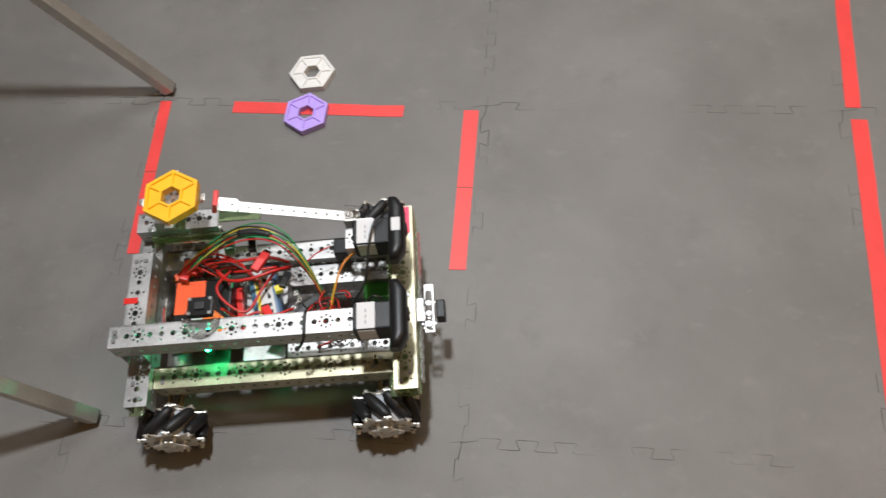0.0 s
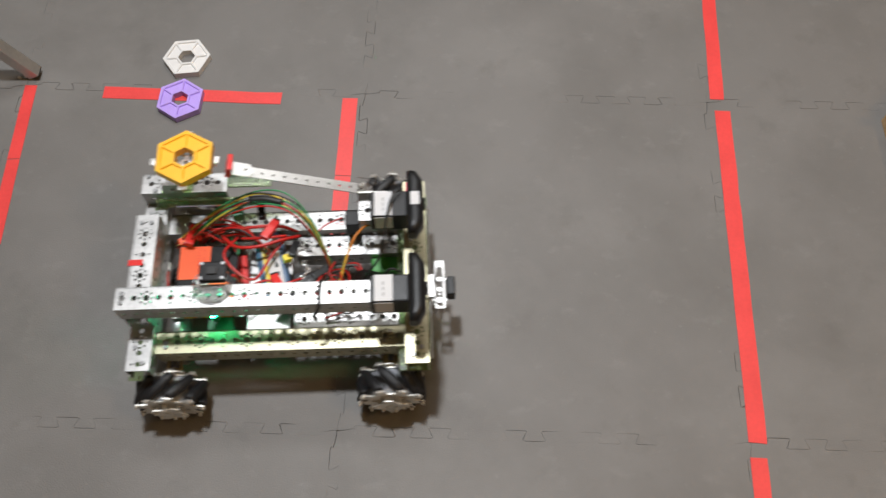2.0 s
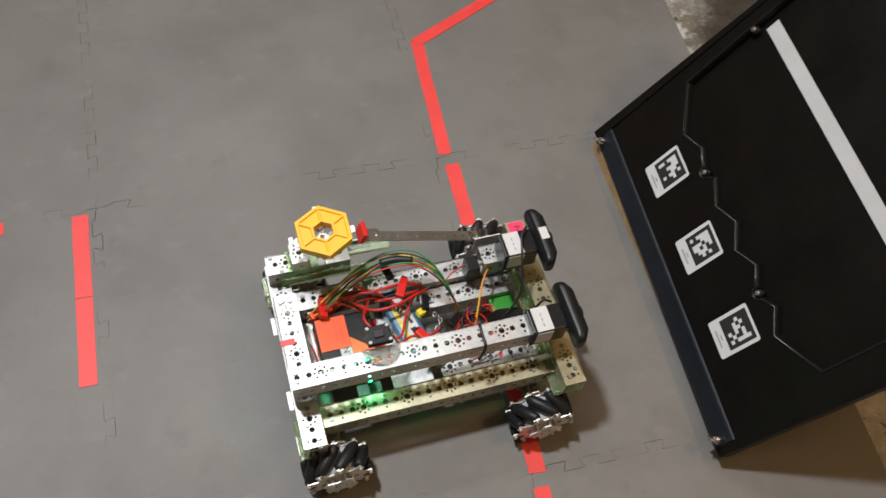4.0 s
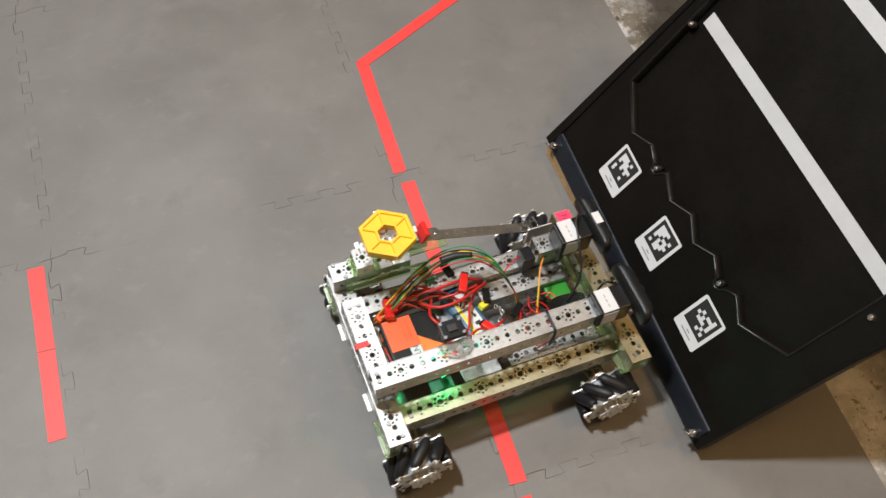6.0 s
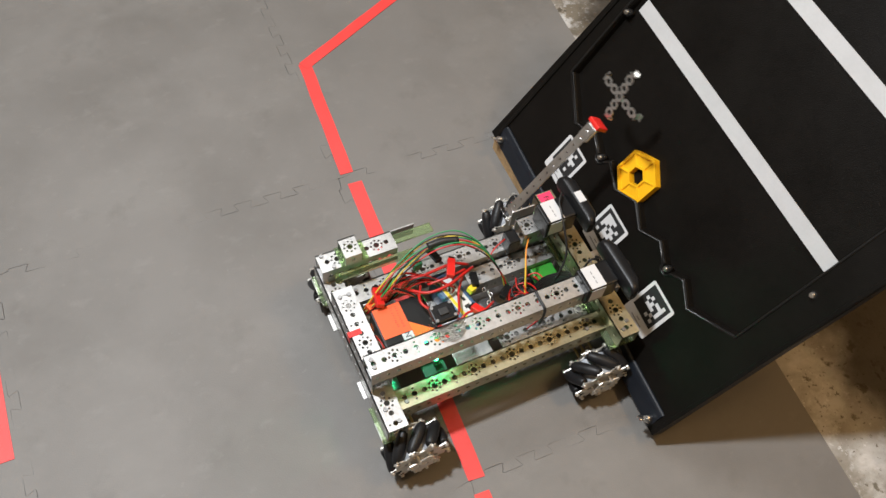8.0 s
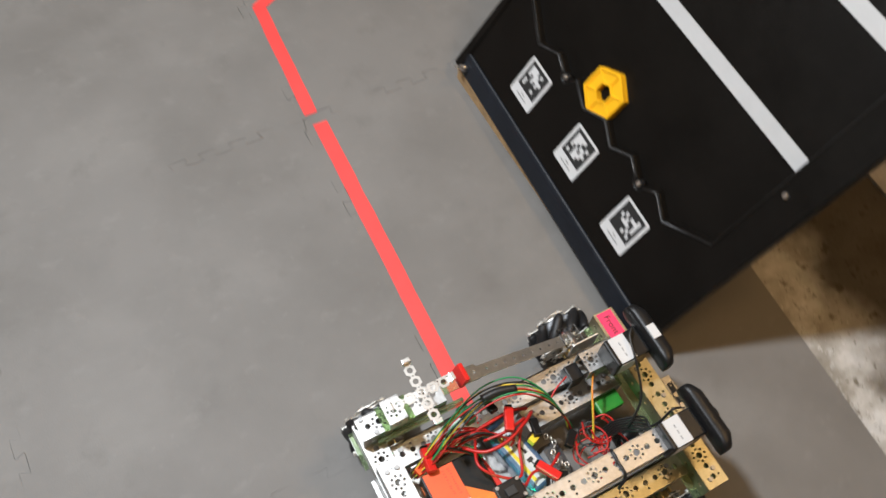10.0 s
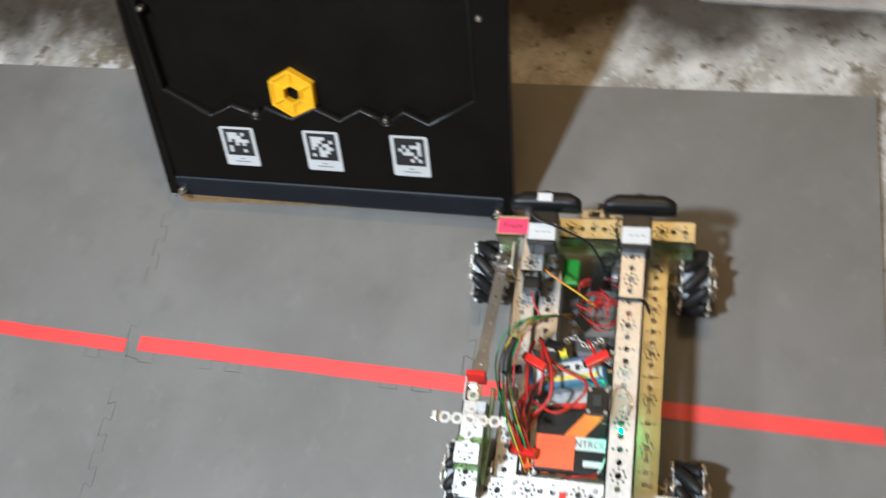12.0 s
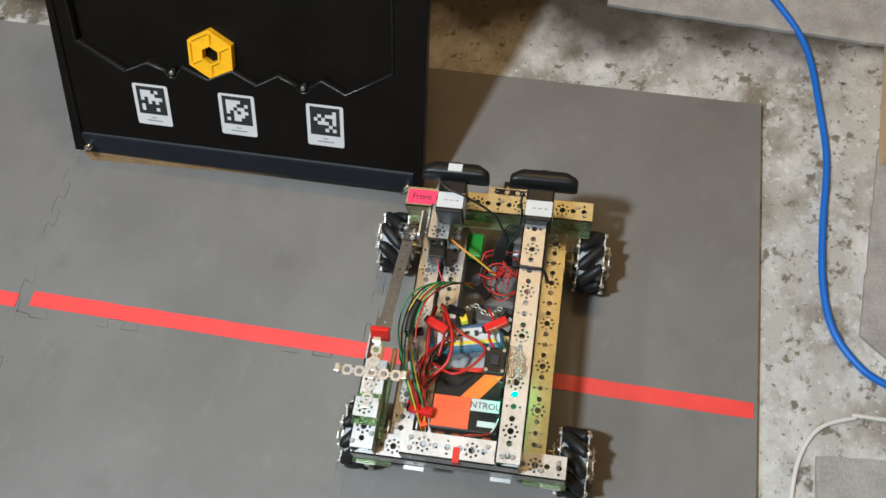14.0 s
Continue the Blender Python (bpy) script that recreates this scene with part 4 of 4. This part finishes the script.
    part("servo_horn_plate", box(0.116, 0.158, 0.0955, 0.0975, 0.132, 0.172, 0.002), ALU_DULL, R, "aluminium servo plate")
    bm = bmesh.new()
    cyl(bm, 0.003, (0.128, 0.094, 0.150), (0.128, 0.124, 0.150), 10)
    cyl(bm, 0.007, (0.128, 0.098, 0.150), (0.128, 0.103, 0.150), 14)
    part("arm_axle", bm, STEEL, R, "steel arm axle")
    # front sensor on its short bracket
    part("sensor_bracket", channel(0.074, True, 0.018, 0.015), ALU, R, "short perforated bracket", m=pose(0.2290, -0.064, 0.118) @ ALONG_Y)
    part("bracket_link", box(0.2115, 0.2225, -0.046, -0.010, 0.108, 0.117, 0.001), ALU, R, "short aluminium link")
    part("distance_sensor", box(0.239, 0.252, -0.040, -0.012, 0.090, 0.112, 0.002), BLACK_PLASTIC, R, "small black distance sensor")
    # screw heads at the joints
    bm = bmesh.new()
    cyl(bm, 0.0034, (0, 0, 0), (0, 0, 0.0026), 10, 0.0030)
    screw_me = mesh_of("screw", bm, GREY_METAL)
    for x, y, z in ((0.190, -0.1395, 0.140), (0.202, -0.1285, 0.140), (0.190, 0.0350, 0.140), (0.202, -0.0150, 0.140), (-0.176, -0.1355, 0.130), (-0.188, -0.1135, 0.130), (-0.188, 0.1380, 0.163), (-0.176, 0.1140, 0.163), (-0.190, -0.0640, 0.2), (-0.190, -0.0760, 0.2), (-0.174, -0.0420, 0.1665), (-0.188, 0.0600, 0.1665), (-0.174, 0.0600, 0.1665), (0.150, -0.1080, 0.1145), (0.158, -0.0950, 0.1145), (0.150, 0.0900, 0.1145), (-0.152, -0.1080, 0.1145), (-0.152, 0.0900, 0.1145), (0.160, 0.0560, 0.098), (0.040, 0.0440, 0.098)):
        share("screw", screw_me, R, pose(x, y, z), "steel screw head")
    for y in (-0.128, -0.060, 0.060, 0.128):
        part("foot_bracket", box(-0.2045, -0.199, y - 0.014, y + 0.014, 0.094, 0.0965), ALU, R, "small bent aluminium bracket")
    # beaded strip along the front
    up = []
    for k in range(-7, 8):
        up += [(k * 0.016 + x, y) for x, y in ((-0.0066, 0.0030), (-0.0040, 0.0066), (0.0040, 0.0066), (0.0066, 0.0030))]
    strip = sheet([up + [(x, -y) for x, y in reversed(up)]] + [circle(k * 0.016, 0, 0.0036, 8, 0.39) for k in range(-7, 8)], 0.0016)
    part("front_strip", strip, STEEL, R, "perforated beaded steel strip", m=pose(0.2165, -0.012, 0.0990) @ ALONG_Y @ Matrix.Rotation(math.radians(78), 4, "X"))
    # wheels
    hub_me, core_me, roller_me = wheel_meshes()
    wheels = [add_wheel(R, hub_me, core_me, roller_me, x, y, hand) for x, y, hand in ((0.156, -0.156, 1), (0.156, 0.152, -1), (-0.156, -0.156, -1), (-0.156, 0.152, 1))]
    return robot, wheels


ARM_PIVOT = Vector((0.128, 0.114, 0.150))
ARM_TILT = 20.0  # rise of the resting arm, degrees


def robot_arm(robot):
    """The swinging arm, built in its resting place relative to the pivot, pointing back along -x before its tilt."""
    bm = sheet([[(-0.193, -0.008), (0.008, -0.008), (0.008, 0.008), (-0.193, 0.008)]] + [circle(-0.185 + 0.016 * k, 0, 0.0021, 8) for k in range(12)], 0.0022)
    arm = part("arm", bm, ALU_LAMP_LIT, robot, "flat perforated aluminium arm")
    part("wrist_plate", sheet([[(-0.026, -0.0105), (0.0, -0.0105), (0.006, 0), (0.0, 0.0105), (-0.026, 0.0105)], circle(-0.006, 0, 0.0024, 8)], 0.003), ALU_LAMP_LIT, arm, m=pose(-0.170, 0, 0.0032))
    part("pivot_plate", sheet([[(-0.018, -0.015), (0.016, -0.015), (0.016, 0.015), (-0.018, 0.015)]] + [circle(x, y, 0.0028, 8) for x in (-0.009, 0.007) for y in (-0.007, 0.007)], 0.002), CLEAR, arm, "clear plastic plate with screw holes", m=pose(0.002, 0.002, 0.0025))
    part("red_clip", box(-0.203, -0.196, -0.0125, 0.0125, -0.004, 0.019, 0.0015), RED_PLASTIC, arm, "red plastic clip")
    # two beaded strips laid across one another, with bent ends
    for name_z, turn in ((0.0, 0), (0.0019, 90)):
        upper, pitch = [], 0.016
        for k in range(-2, 3):
            upper += [(k * pitch + x, y) for x, y in ((-0.0068, 0.0030), (-0.0042, 0.0070), (0.0042, 0.0070), (0.0068, 0.0030))]
        upper += [(0.0415, 0.0030)]
        upper.insert(0, (-0.0415, 0.0030))
        outline = upper + [(x, -y) for x, y in reversed(upper)]
        bm = sheet([outline] + [circle(k * pitch, 0, 0.0040, 8, 0.39) for k in range(-2, 3)] + [circle(k * pitch, 0, 0.0012, 6) for k in (-1.5, -0.5, 0.5, 1.5)], 0.0016)
        for s in (-1, 1):
            # the end is bent up and curls outwards
            box(s * 0.0415 - 0.0008, s * 0.0415 + 0.0008, -0.0060, 0.0060, -0.0016, 0.0075, 0.0004, bm=bm)
            box(s * 0.0440 - 0.0028, s * 0.0440 + 0.0028, -0.0052, 0.0052, 0.0067, 0.0081, 0.0004, bm=bm)
        part("gripper_strip", bm, STEEL, arm, "perforated beaded steel strip", m=pose(-0.256, 0, -0.004 + name_z, 0, -ARM_TILT, 0) @ Matrix.Rotation(math.radians(turn), 4, "Z"))
    return arm


def robot_wires(robot):
    def w(name, pts, r, mat, label=""):
        part(name, tube(pts, r, 6, 5), mat, robot, label)
    rnd = random.Random(11)
    # the loom that arches over the left side to the front
    cols = (WIRE_RED, WIRE_BLACK, WIRE_YELLOW, WIRE_GREEN, WIRE_BLACK, WIRE_RED, WIRE_GREEN, WIRE_YELLOW, WIRE_BLACK, WIRE_GREEN)
    for k, mat in enumerate(cols):
        d = 0.0024 * (k - 4.5)
        j = lambda s=0.0045: rnd.uniform(-s, s)
        w("loom_wire", [(-0.150 + j(), 0.052 + d * 0.5, 0.112), (-0.120 + j(), 0.062 + d, 0.135 + j()), (-0.080, 0.078 + d + j(), 0.160 + j()), (-0.030, 0.086 + d + j(), 0.178 + j()), (0.014, 0.078 + d + j(), 0.180 + j()), (0.045, 0.055 + d + j(), 0.168 + j()), (0.066, 0.026 + d * 0.5, 0.130), (0.075 + j(), 0.010 + d * 0.4, 0.100)], 0.00115, mat)
    sleeve = [(-0.036, 0.086, 0.1775), (-0.012, 0.0845, 0.1805), (0.012, 0.078, 0.1805)]
    w("loom_sleeve", sleeve, 0.0062, WIRE_BLACK, "black sleeve round the wires")
    # large red plugs on the power leads
    for x, y, z, a, tip in ((-0.010, 0.052, 0.150, 62, 6), (-0.128, 0.058, 0.128, 82, 20), (0.004, -0.030, 0.140, 118, 12)):
        pl = part("power_plug", box(-0.017, 0.017, -0.0062, 0.0062, -0.0048, 0.0048, 0.0018), RED_PLASTIC, robot, "bright red power plug", m=pose(x, y, z, tip, 8, a))
        part("plug_collar", box(0.0165, 0.0205, -0.0048, 0.0048, -0.0038, 0.0038, 0.001), BLACK_PLASTIC, pl)
    # red power leads
    for k in range(7):
        d = 0.006 * k
        w("power_lead", [(-0.140 + d, 0.050 + 0.2 * d, 0.108), (-0.118 + d, 0.068 - 0.3 * d, 0.128 + rnd.uniform(-0.004, 0.008)), (-0.085 + d, 0.074 - 0.6 * d, 0.138 + rnd.uniform(-0.006, 0.008)), (-0.052 + d, 0.066 - d, 0.134 + rnd.uniform(-0.006, 0.006)), (-0.036 + 0.5 * d, 0.050 - 0.7 * d, 0.122)], 0.0019, WIRE_BLACK if k in (2, 5) else WIRE_RED)
    w("power_lead", [(-0.060, 0.052, 0.13), (-0.075, 0.020, 0.142), (-0.058, -0.006, 0.14), (-0.030, -0.018, 0.135), (-0.010, 0.02, 0.13), (0.01, 0.045, 0.135)], 0.0021, WIRE_RED)
    w("power_lead", [(-0.052, 0.044, 0.14), (-0.02, 0.04, 0.148), (0.012, 0.046, 0.142)], 0.0021, WIRE_RED)
    # thick red leads from the battery, and loose ends over the hub
    w("battery_lead", [(0.030, 0.052, 0.128), (0.008, 0.040, 0.142), (-0.026, 0.028, 0.146), (-0.058, 0.030, 0.142), (-0.080, 0.050, 0.132)], 0.0026, WIRE_RED, "thick red battery lead")
    w("battery_lead", [(0.026, 0.060, 0.126), (0.000, 0.064, 0.138), (-0.040, 0.062, 0.140), (-0.078, 0.060, 0.134), (-0.112, 0.058, 0.122)], 0.0026, WIRE_RED, "thick red battery lead")
    w("battery_lead", [(0.034, -0.014, 0.124), (0.010, -0.026, 0.134), (-0.014, -0.022, 0.138), (-0.036, -0.034, 0.150), (-0.048, -0.036, 0.190)], 0.0020, WIRE_RED)
    for k in range(4):
        d = 0.004 * k
        w("hub_lead", [(-0.138 + d, 0.052, 0.112), (-0.112 + d, 0.058 + d, 0.136), (-0.090 + 2 * d, 0.050, 0.130 - d), (-0.072 + d, 0.042 - d, 0.118)], 0.0013, (WIRE_RED, WIRE_BLACK, WIRE_RED, WIRE_GREEN)[k])
    # tangle behind the front bar
    for k in range(17):
        cx, cy, cz, r0, ph = 0.088 + rnd.uniform(-0.014, 0.022), -0.028 + rnd.uniform(-0.018, 0.018), 0.112 + rnd.uniform(-0.008, 0.02), rnd.uniform(0.012, 0.026), rnd.uniform(0, 6)
        p = [(cx + r0 * math.cos(ph + i * 0.9), cy + r0 * math.sin(ph + i * 0.9) * rnd.uniform(0.8, 1.1), cz + 0.008 * math.sin(ph * 3 + i)) for i in range(6)]
        w("tangle_wire", p, 0.0012, WIRE_BLACK if k % 3 == 0 else WIRE_RED)
    for k in range(6):
        d = 0.003 * k
        w("camera_lead", [(0.142, -0.060 + d, 0.182), (0.130 + d, -0.045 + d, 0.168), (0.120, -0.030 + d, 0.145), (0.105, -0.028 + d, 0.118)], 0.0015, WIRE_BLACK)
    w("camera_lead", [(0.180, 0.070, 0.226), (0.168, 0.057, 0.2260), (0.160, 0.028, 0.2195), (0.150, -0.012, 0.190), (0.125, -0.032, 0.158)], 0.0018, WIRE_BLACK, "thin black camera lead")
    w("camera_lead", [(0.178, -0.050, 0.214), (0.164, -0.048, 0.2190), (0.150, -0.050, 0.190), (0.130, -0.044, 0.165)], 0.0018, WIRE_BLACK)
    w("servo_lead", [(0.132, 0.060, 0.150), (0.112, 0.035, 0.155), (0.098, 0.005, 0.140), (0.088, -0.02, 0.118)], 0.0013, WIRE_ORANGE)
    w("servo_lead", [(0.130, 0.058, 0.148), (0.110, 0.032, 0.153), (0.096, 0.002, 0.138), (0.086, -0.022, 0.116)], 0.0013, WIRE_YELLOW)
    w("servo_lead", [(0.092, 0.068, 0.150), (0.070, 0.060, 0.146), (0.055, 0.050, 0.14)], 0.0012, WIRE_RED)
    for k, mat in enumerate((WIRE_WHITE, WIRE_BLACK, WIRE_RED)):
        w("hub_lead", [(-0.158, 0.020 - 0.004 * k, 0.118), (-0.154, -0.012, 0.128 + 0.002 * k), (-0.146, -0.040, 0.124), (-0.110, -0.052, 0.112)], 0.0012, mat)
    # cable tie round the upper rail
    w("cable_tie", [(0.072, -0.052, 0.196), (0.071, -0.056, 0.2022), (0.070, -0.070, 0.2026), (0.070, -0.085, 0.2022), (0.068, -0.091, 0.194), (0.060, -0.096, 0.180)], 0.0022, WIRE_BLACK, "black cable tie")
    # cloth tag on the battery strap
    tag = part("cloth_tag", box(-0.012, 0.012, -0.016, 0.016, -0.0008, 0.0008, 0.0006), BLACK_PLASTIC, robot, "black cloth tag with white print", m=pose(0.010, -0.044, 0.134, 14, -10, 62))
    bm = bmesh.new()
    for k in range(4):
        box(-0.009, 0.002 + 0.002 * (k % 2), -0.002 + 0.0036 * k, -0.0008 + 0.0036 * k, 0.0008, 0.0010, bm=bm)
    box(-0.004, 0.002, -0.0105, -0.0045, 0.0008, 0.0010, bm=bm)
    part("print_bar", bm, LABEL, tag)
    # connectors
    for x, y, z, a, mat in ((-0.118, 0.066, 0.122, 80, RED_PLASTIC), (-0.136, 0.056, 0.116, 20, ORANGE), (-0.024, 0.082, 0.150, 100, BLACK_PLASTIC), (0.060, -0.004, 0.120, 40, BLACK_PLASTIC), (0.022, 0.03, 0.13, 75, BLACK_PLASTIC)):
        part("connector", box(-0.013, 0.013, -0.0055, 0.0055, -0.004, 0.004, 0.0015), mat, robot, m=pose(x, y, z, 8, 10, a))
    part("fuse_holder", box(-0.014, 0.014, -0.008, 0.008, -0.007, 0.007, 0.004), DARK_GREEN, robot, "dark green fuse holder", m=pose(-0.058, 0.084, 0.150, 10, 8, 100))
    part("plug", box(-0.006, 0.006, -0.005, 0.005, -0.005, 0.005, 0.001), YELLOW_PRINT, robot, "yellow battery plug", m=pose(0.012, 0.018, 0.125, 0, 10, 20))
    # bead chain
    for k in range(9):
        x, y = 0.034 + 0.006 * math.sin(k * 0.9), 0.016 - 0.0058 * k
        bm = bmesh.new()
        ringm = tube([(0.004 * math.cos(i * math.pi / 4), 0.0026 * math.sin(i * math.pi / 4), 0) for i in range(9)], 0.0008, 5, 2)
        part("chain_link", ringm, STEEL, robot, m=pose(x, y, 0.112, 90 * (k % 2), 0, 60 + 20 * math.sin(k)))


robot, wheels = robot_body()
arm = robot_arm(robot)
robot_wires(robot)
ring = hexagon("hexagon_ring", YELLOW, "yellow plastic hexagon ring carried on the robot's arm", pose(0, 0, 0))


# ================= what moves =================
# seconds, x, y, heading in degrees
DRIVE = (
    (0, -0.281, -0.443, 7.4), (1.3, -0.281, -0.443, 7.3), (1.5, -0.267, -0.435, 6.0), (1.7, -0.200, -0.421, 4.9), (2, -0.087, -0.403, 3.7), (2.5, 0.081, -0.388, 2.7), (3, 0.278, -0.374, 2.0),
    (3.2, 0.357, -0.376, 1.6), (3.4, 0.425, -0.377, 1.6), (3.7, 0.462, -0.378, 2.0), (4.6, 0.467, -0.378, 2.8), (5.0, 0.492, -0.378, 2.7), (5.3, 0.527, -0.378, 2.6), (5.5, 0.552, -0.377, 2.3), (6, 0.618, -0.376, 2.0), (6.4, 0.676, -0.375, 1.95), (6.5, 0.684, -0.375, 1.95),
    (9.15, 0.684, -0.375, 1.95), (9.3, 0.674, -0.395, 1.3), (9.5, 0.662, -0.437, 0.75), (9.7, 0.646, -0.568, 0.8), (9.9, 0.633, -0.690, 0.9), (10.0, 0.629, -0.733, 0.9), (10.15, 0.627, -0.772, 0.8), (10.3, 0.627, -0.779, 0.7), (14, 0.627, -0.779, 0.7),
)
# seconds, swing of the arm from rest in degrees
SWING = (
    (0, 0), (6.5, 0), (6.6, 5), (6.7, 27), (6.8, 55), (6.9, 82), (7.0, 116), (7.1, 120), (7.2, 124), (7.8, 124), (8.1, 95), (8.5, 30), (8.8, 0), (14, 0),
)


def between(rows, t):
    for a, b in zip(rows, rows[1:]):
        if a[0] <= t <= b[0]:
            f = (t - a[0]) / (b[0] - a[0])
            return [p + (q - p) * f for p, q in zip(a[1:], b[1:])]
    return list(rows[-1][1:] if t > rows[-1][0] else rows[0][1:])


def arm_pose(swing):
    """The arm in the robot's space: ARM_TILT above level and pointing back at rest, then over the top to the front."""
    return Matrix.Translation(ARM_PIVOT) @ Matrix.Rotation(math.radians(ARM_TILT + swing), 4, "Y")


RELEASE = 7.0


def motions():
    steps = [k / 10 for k in range(141)]
    base = {t: pose(*between(DRIVE, t)[:2], 0, 0, 0, between(DRIVE, t)[2]) for t in steps}
    walk(robot, [(t, base[t]) for t in steps])
    walk(arm, [(t, arm_pose(between(SWING, t)[0])) for t in steps])
    spin, last = [0.0] * 4, base[0.0]
    rows = [[] for _ in wheels]
    for t in steps:
        d = last.inverted() @ base[t]
        fwd, side = d.translation.x / 0.05, d.translation.y / 0.05
        for k, (w, sx) in enumerate(zip(wheels, (1, -1, -1, 1))):
            spin[k] += fwd + sx * side
            c = w.matrix_basis.translation
            rows[k].append((t, Matrix.Translation(c) @ Matrix.Rotation(spin[k], 4, "Y")))
        last = base[t]
    for w, r in zip(wheels, rows):
        walk(w, r)
    held = Matrix.Translation((-0.256, 0, 0.0025)) @ Matrix.Rotation(math.radians(ARM_TILT), 4, "Y").inverted() @ Matrix.Rotation(math.radians(30), 4, "Z")
    laid = BOARD @ Matrix.Translation((0.0715, 0.2475, -0.0138)) @ Matrix.Rotation(math.radians(90 - 3), 4, "Z")
    slide = [BOARD @ Matrix.Translation(p) @ Matrix.Rotation(math.radians(a), 4, "Z") @ Matrix.Rotation(math.radians(tip), 4, "X") for p, a, tip in (((0.062, 0.312, 0.026), 87, 24), ((0.068, 0.278, 0.008), 87, 12))]
    path = []
    for t in steps:
        if t <= RELEASE:
            path.append((t, base[t] @ arm_pose(between(SWING, t)[0]) @ held))
        elif t == 7.1:
            path.append((t, slide[0]))
        elif t == 7.2:
            path.append((t, slide[1]))
        elif t >= 7.4:
            path.append((t, laid))
    walk(ring, path)


motions()
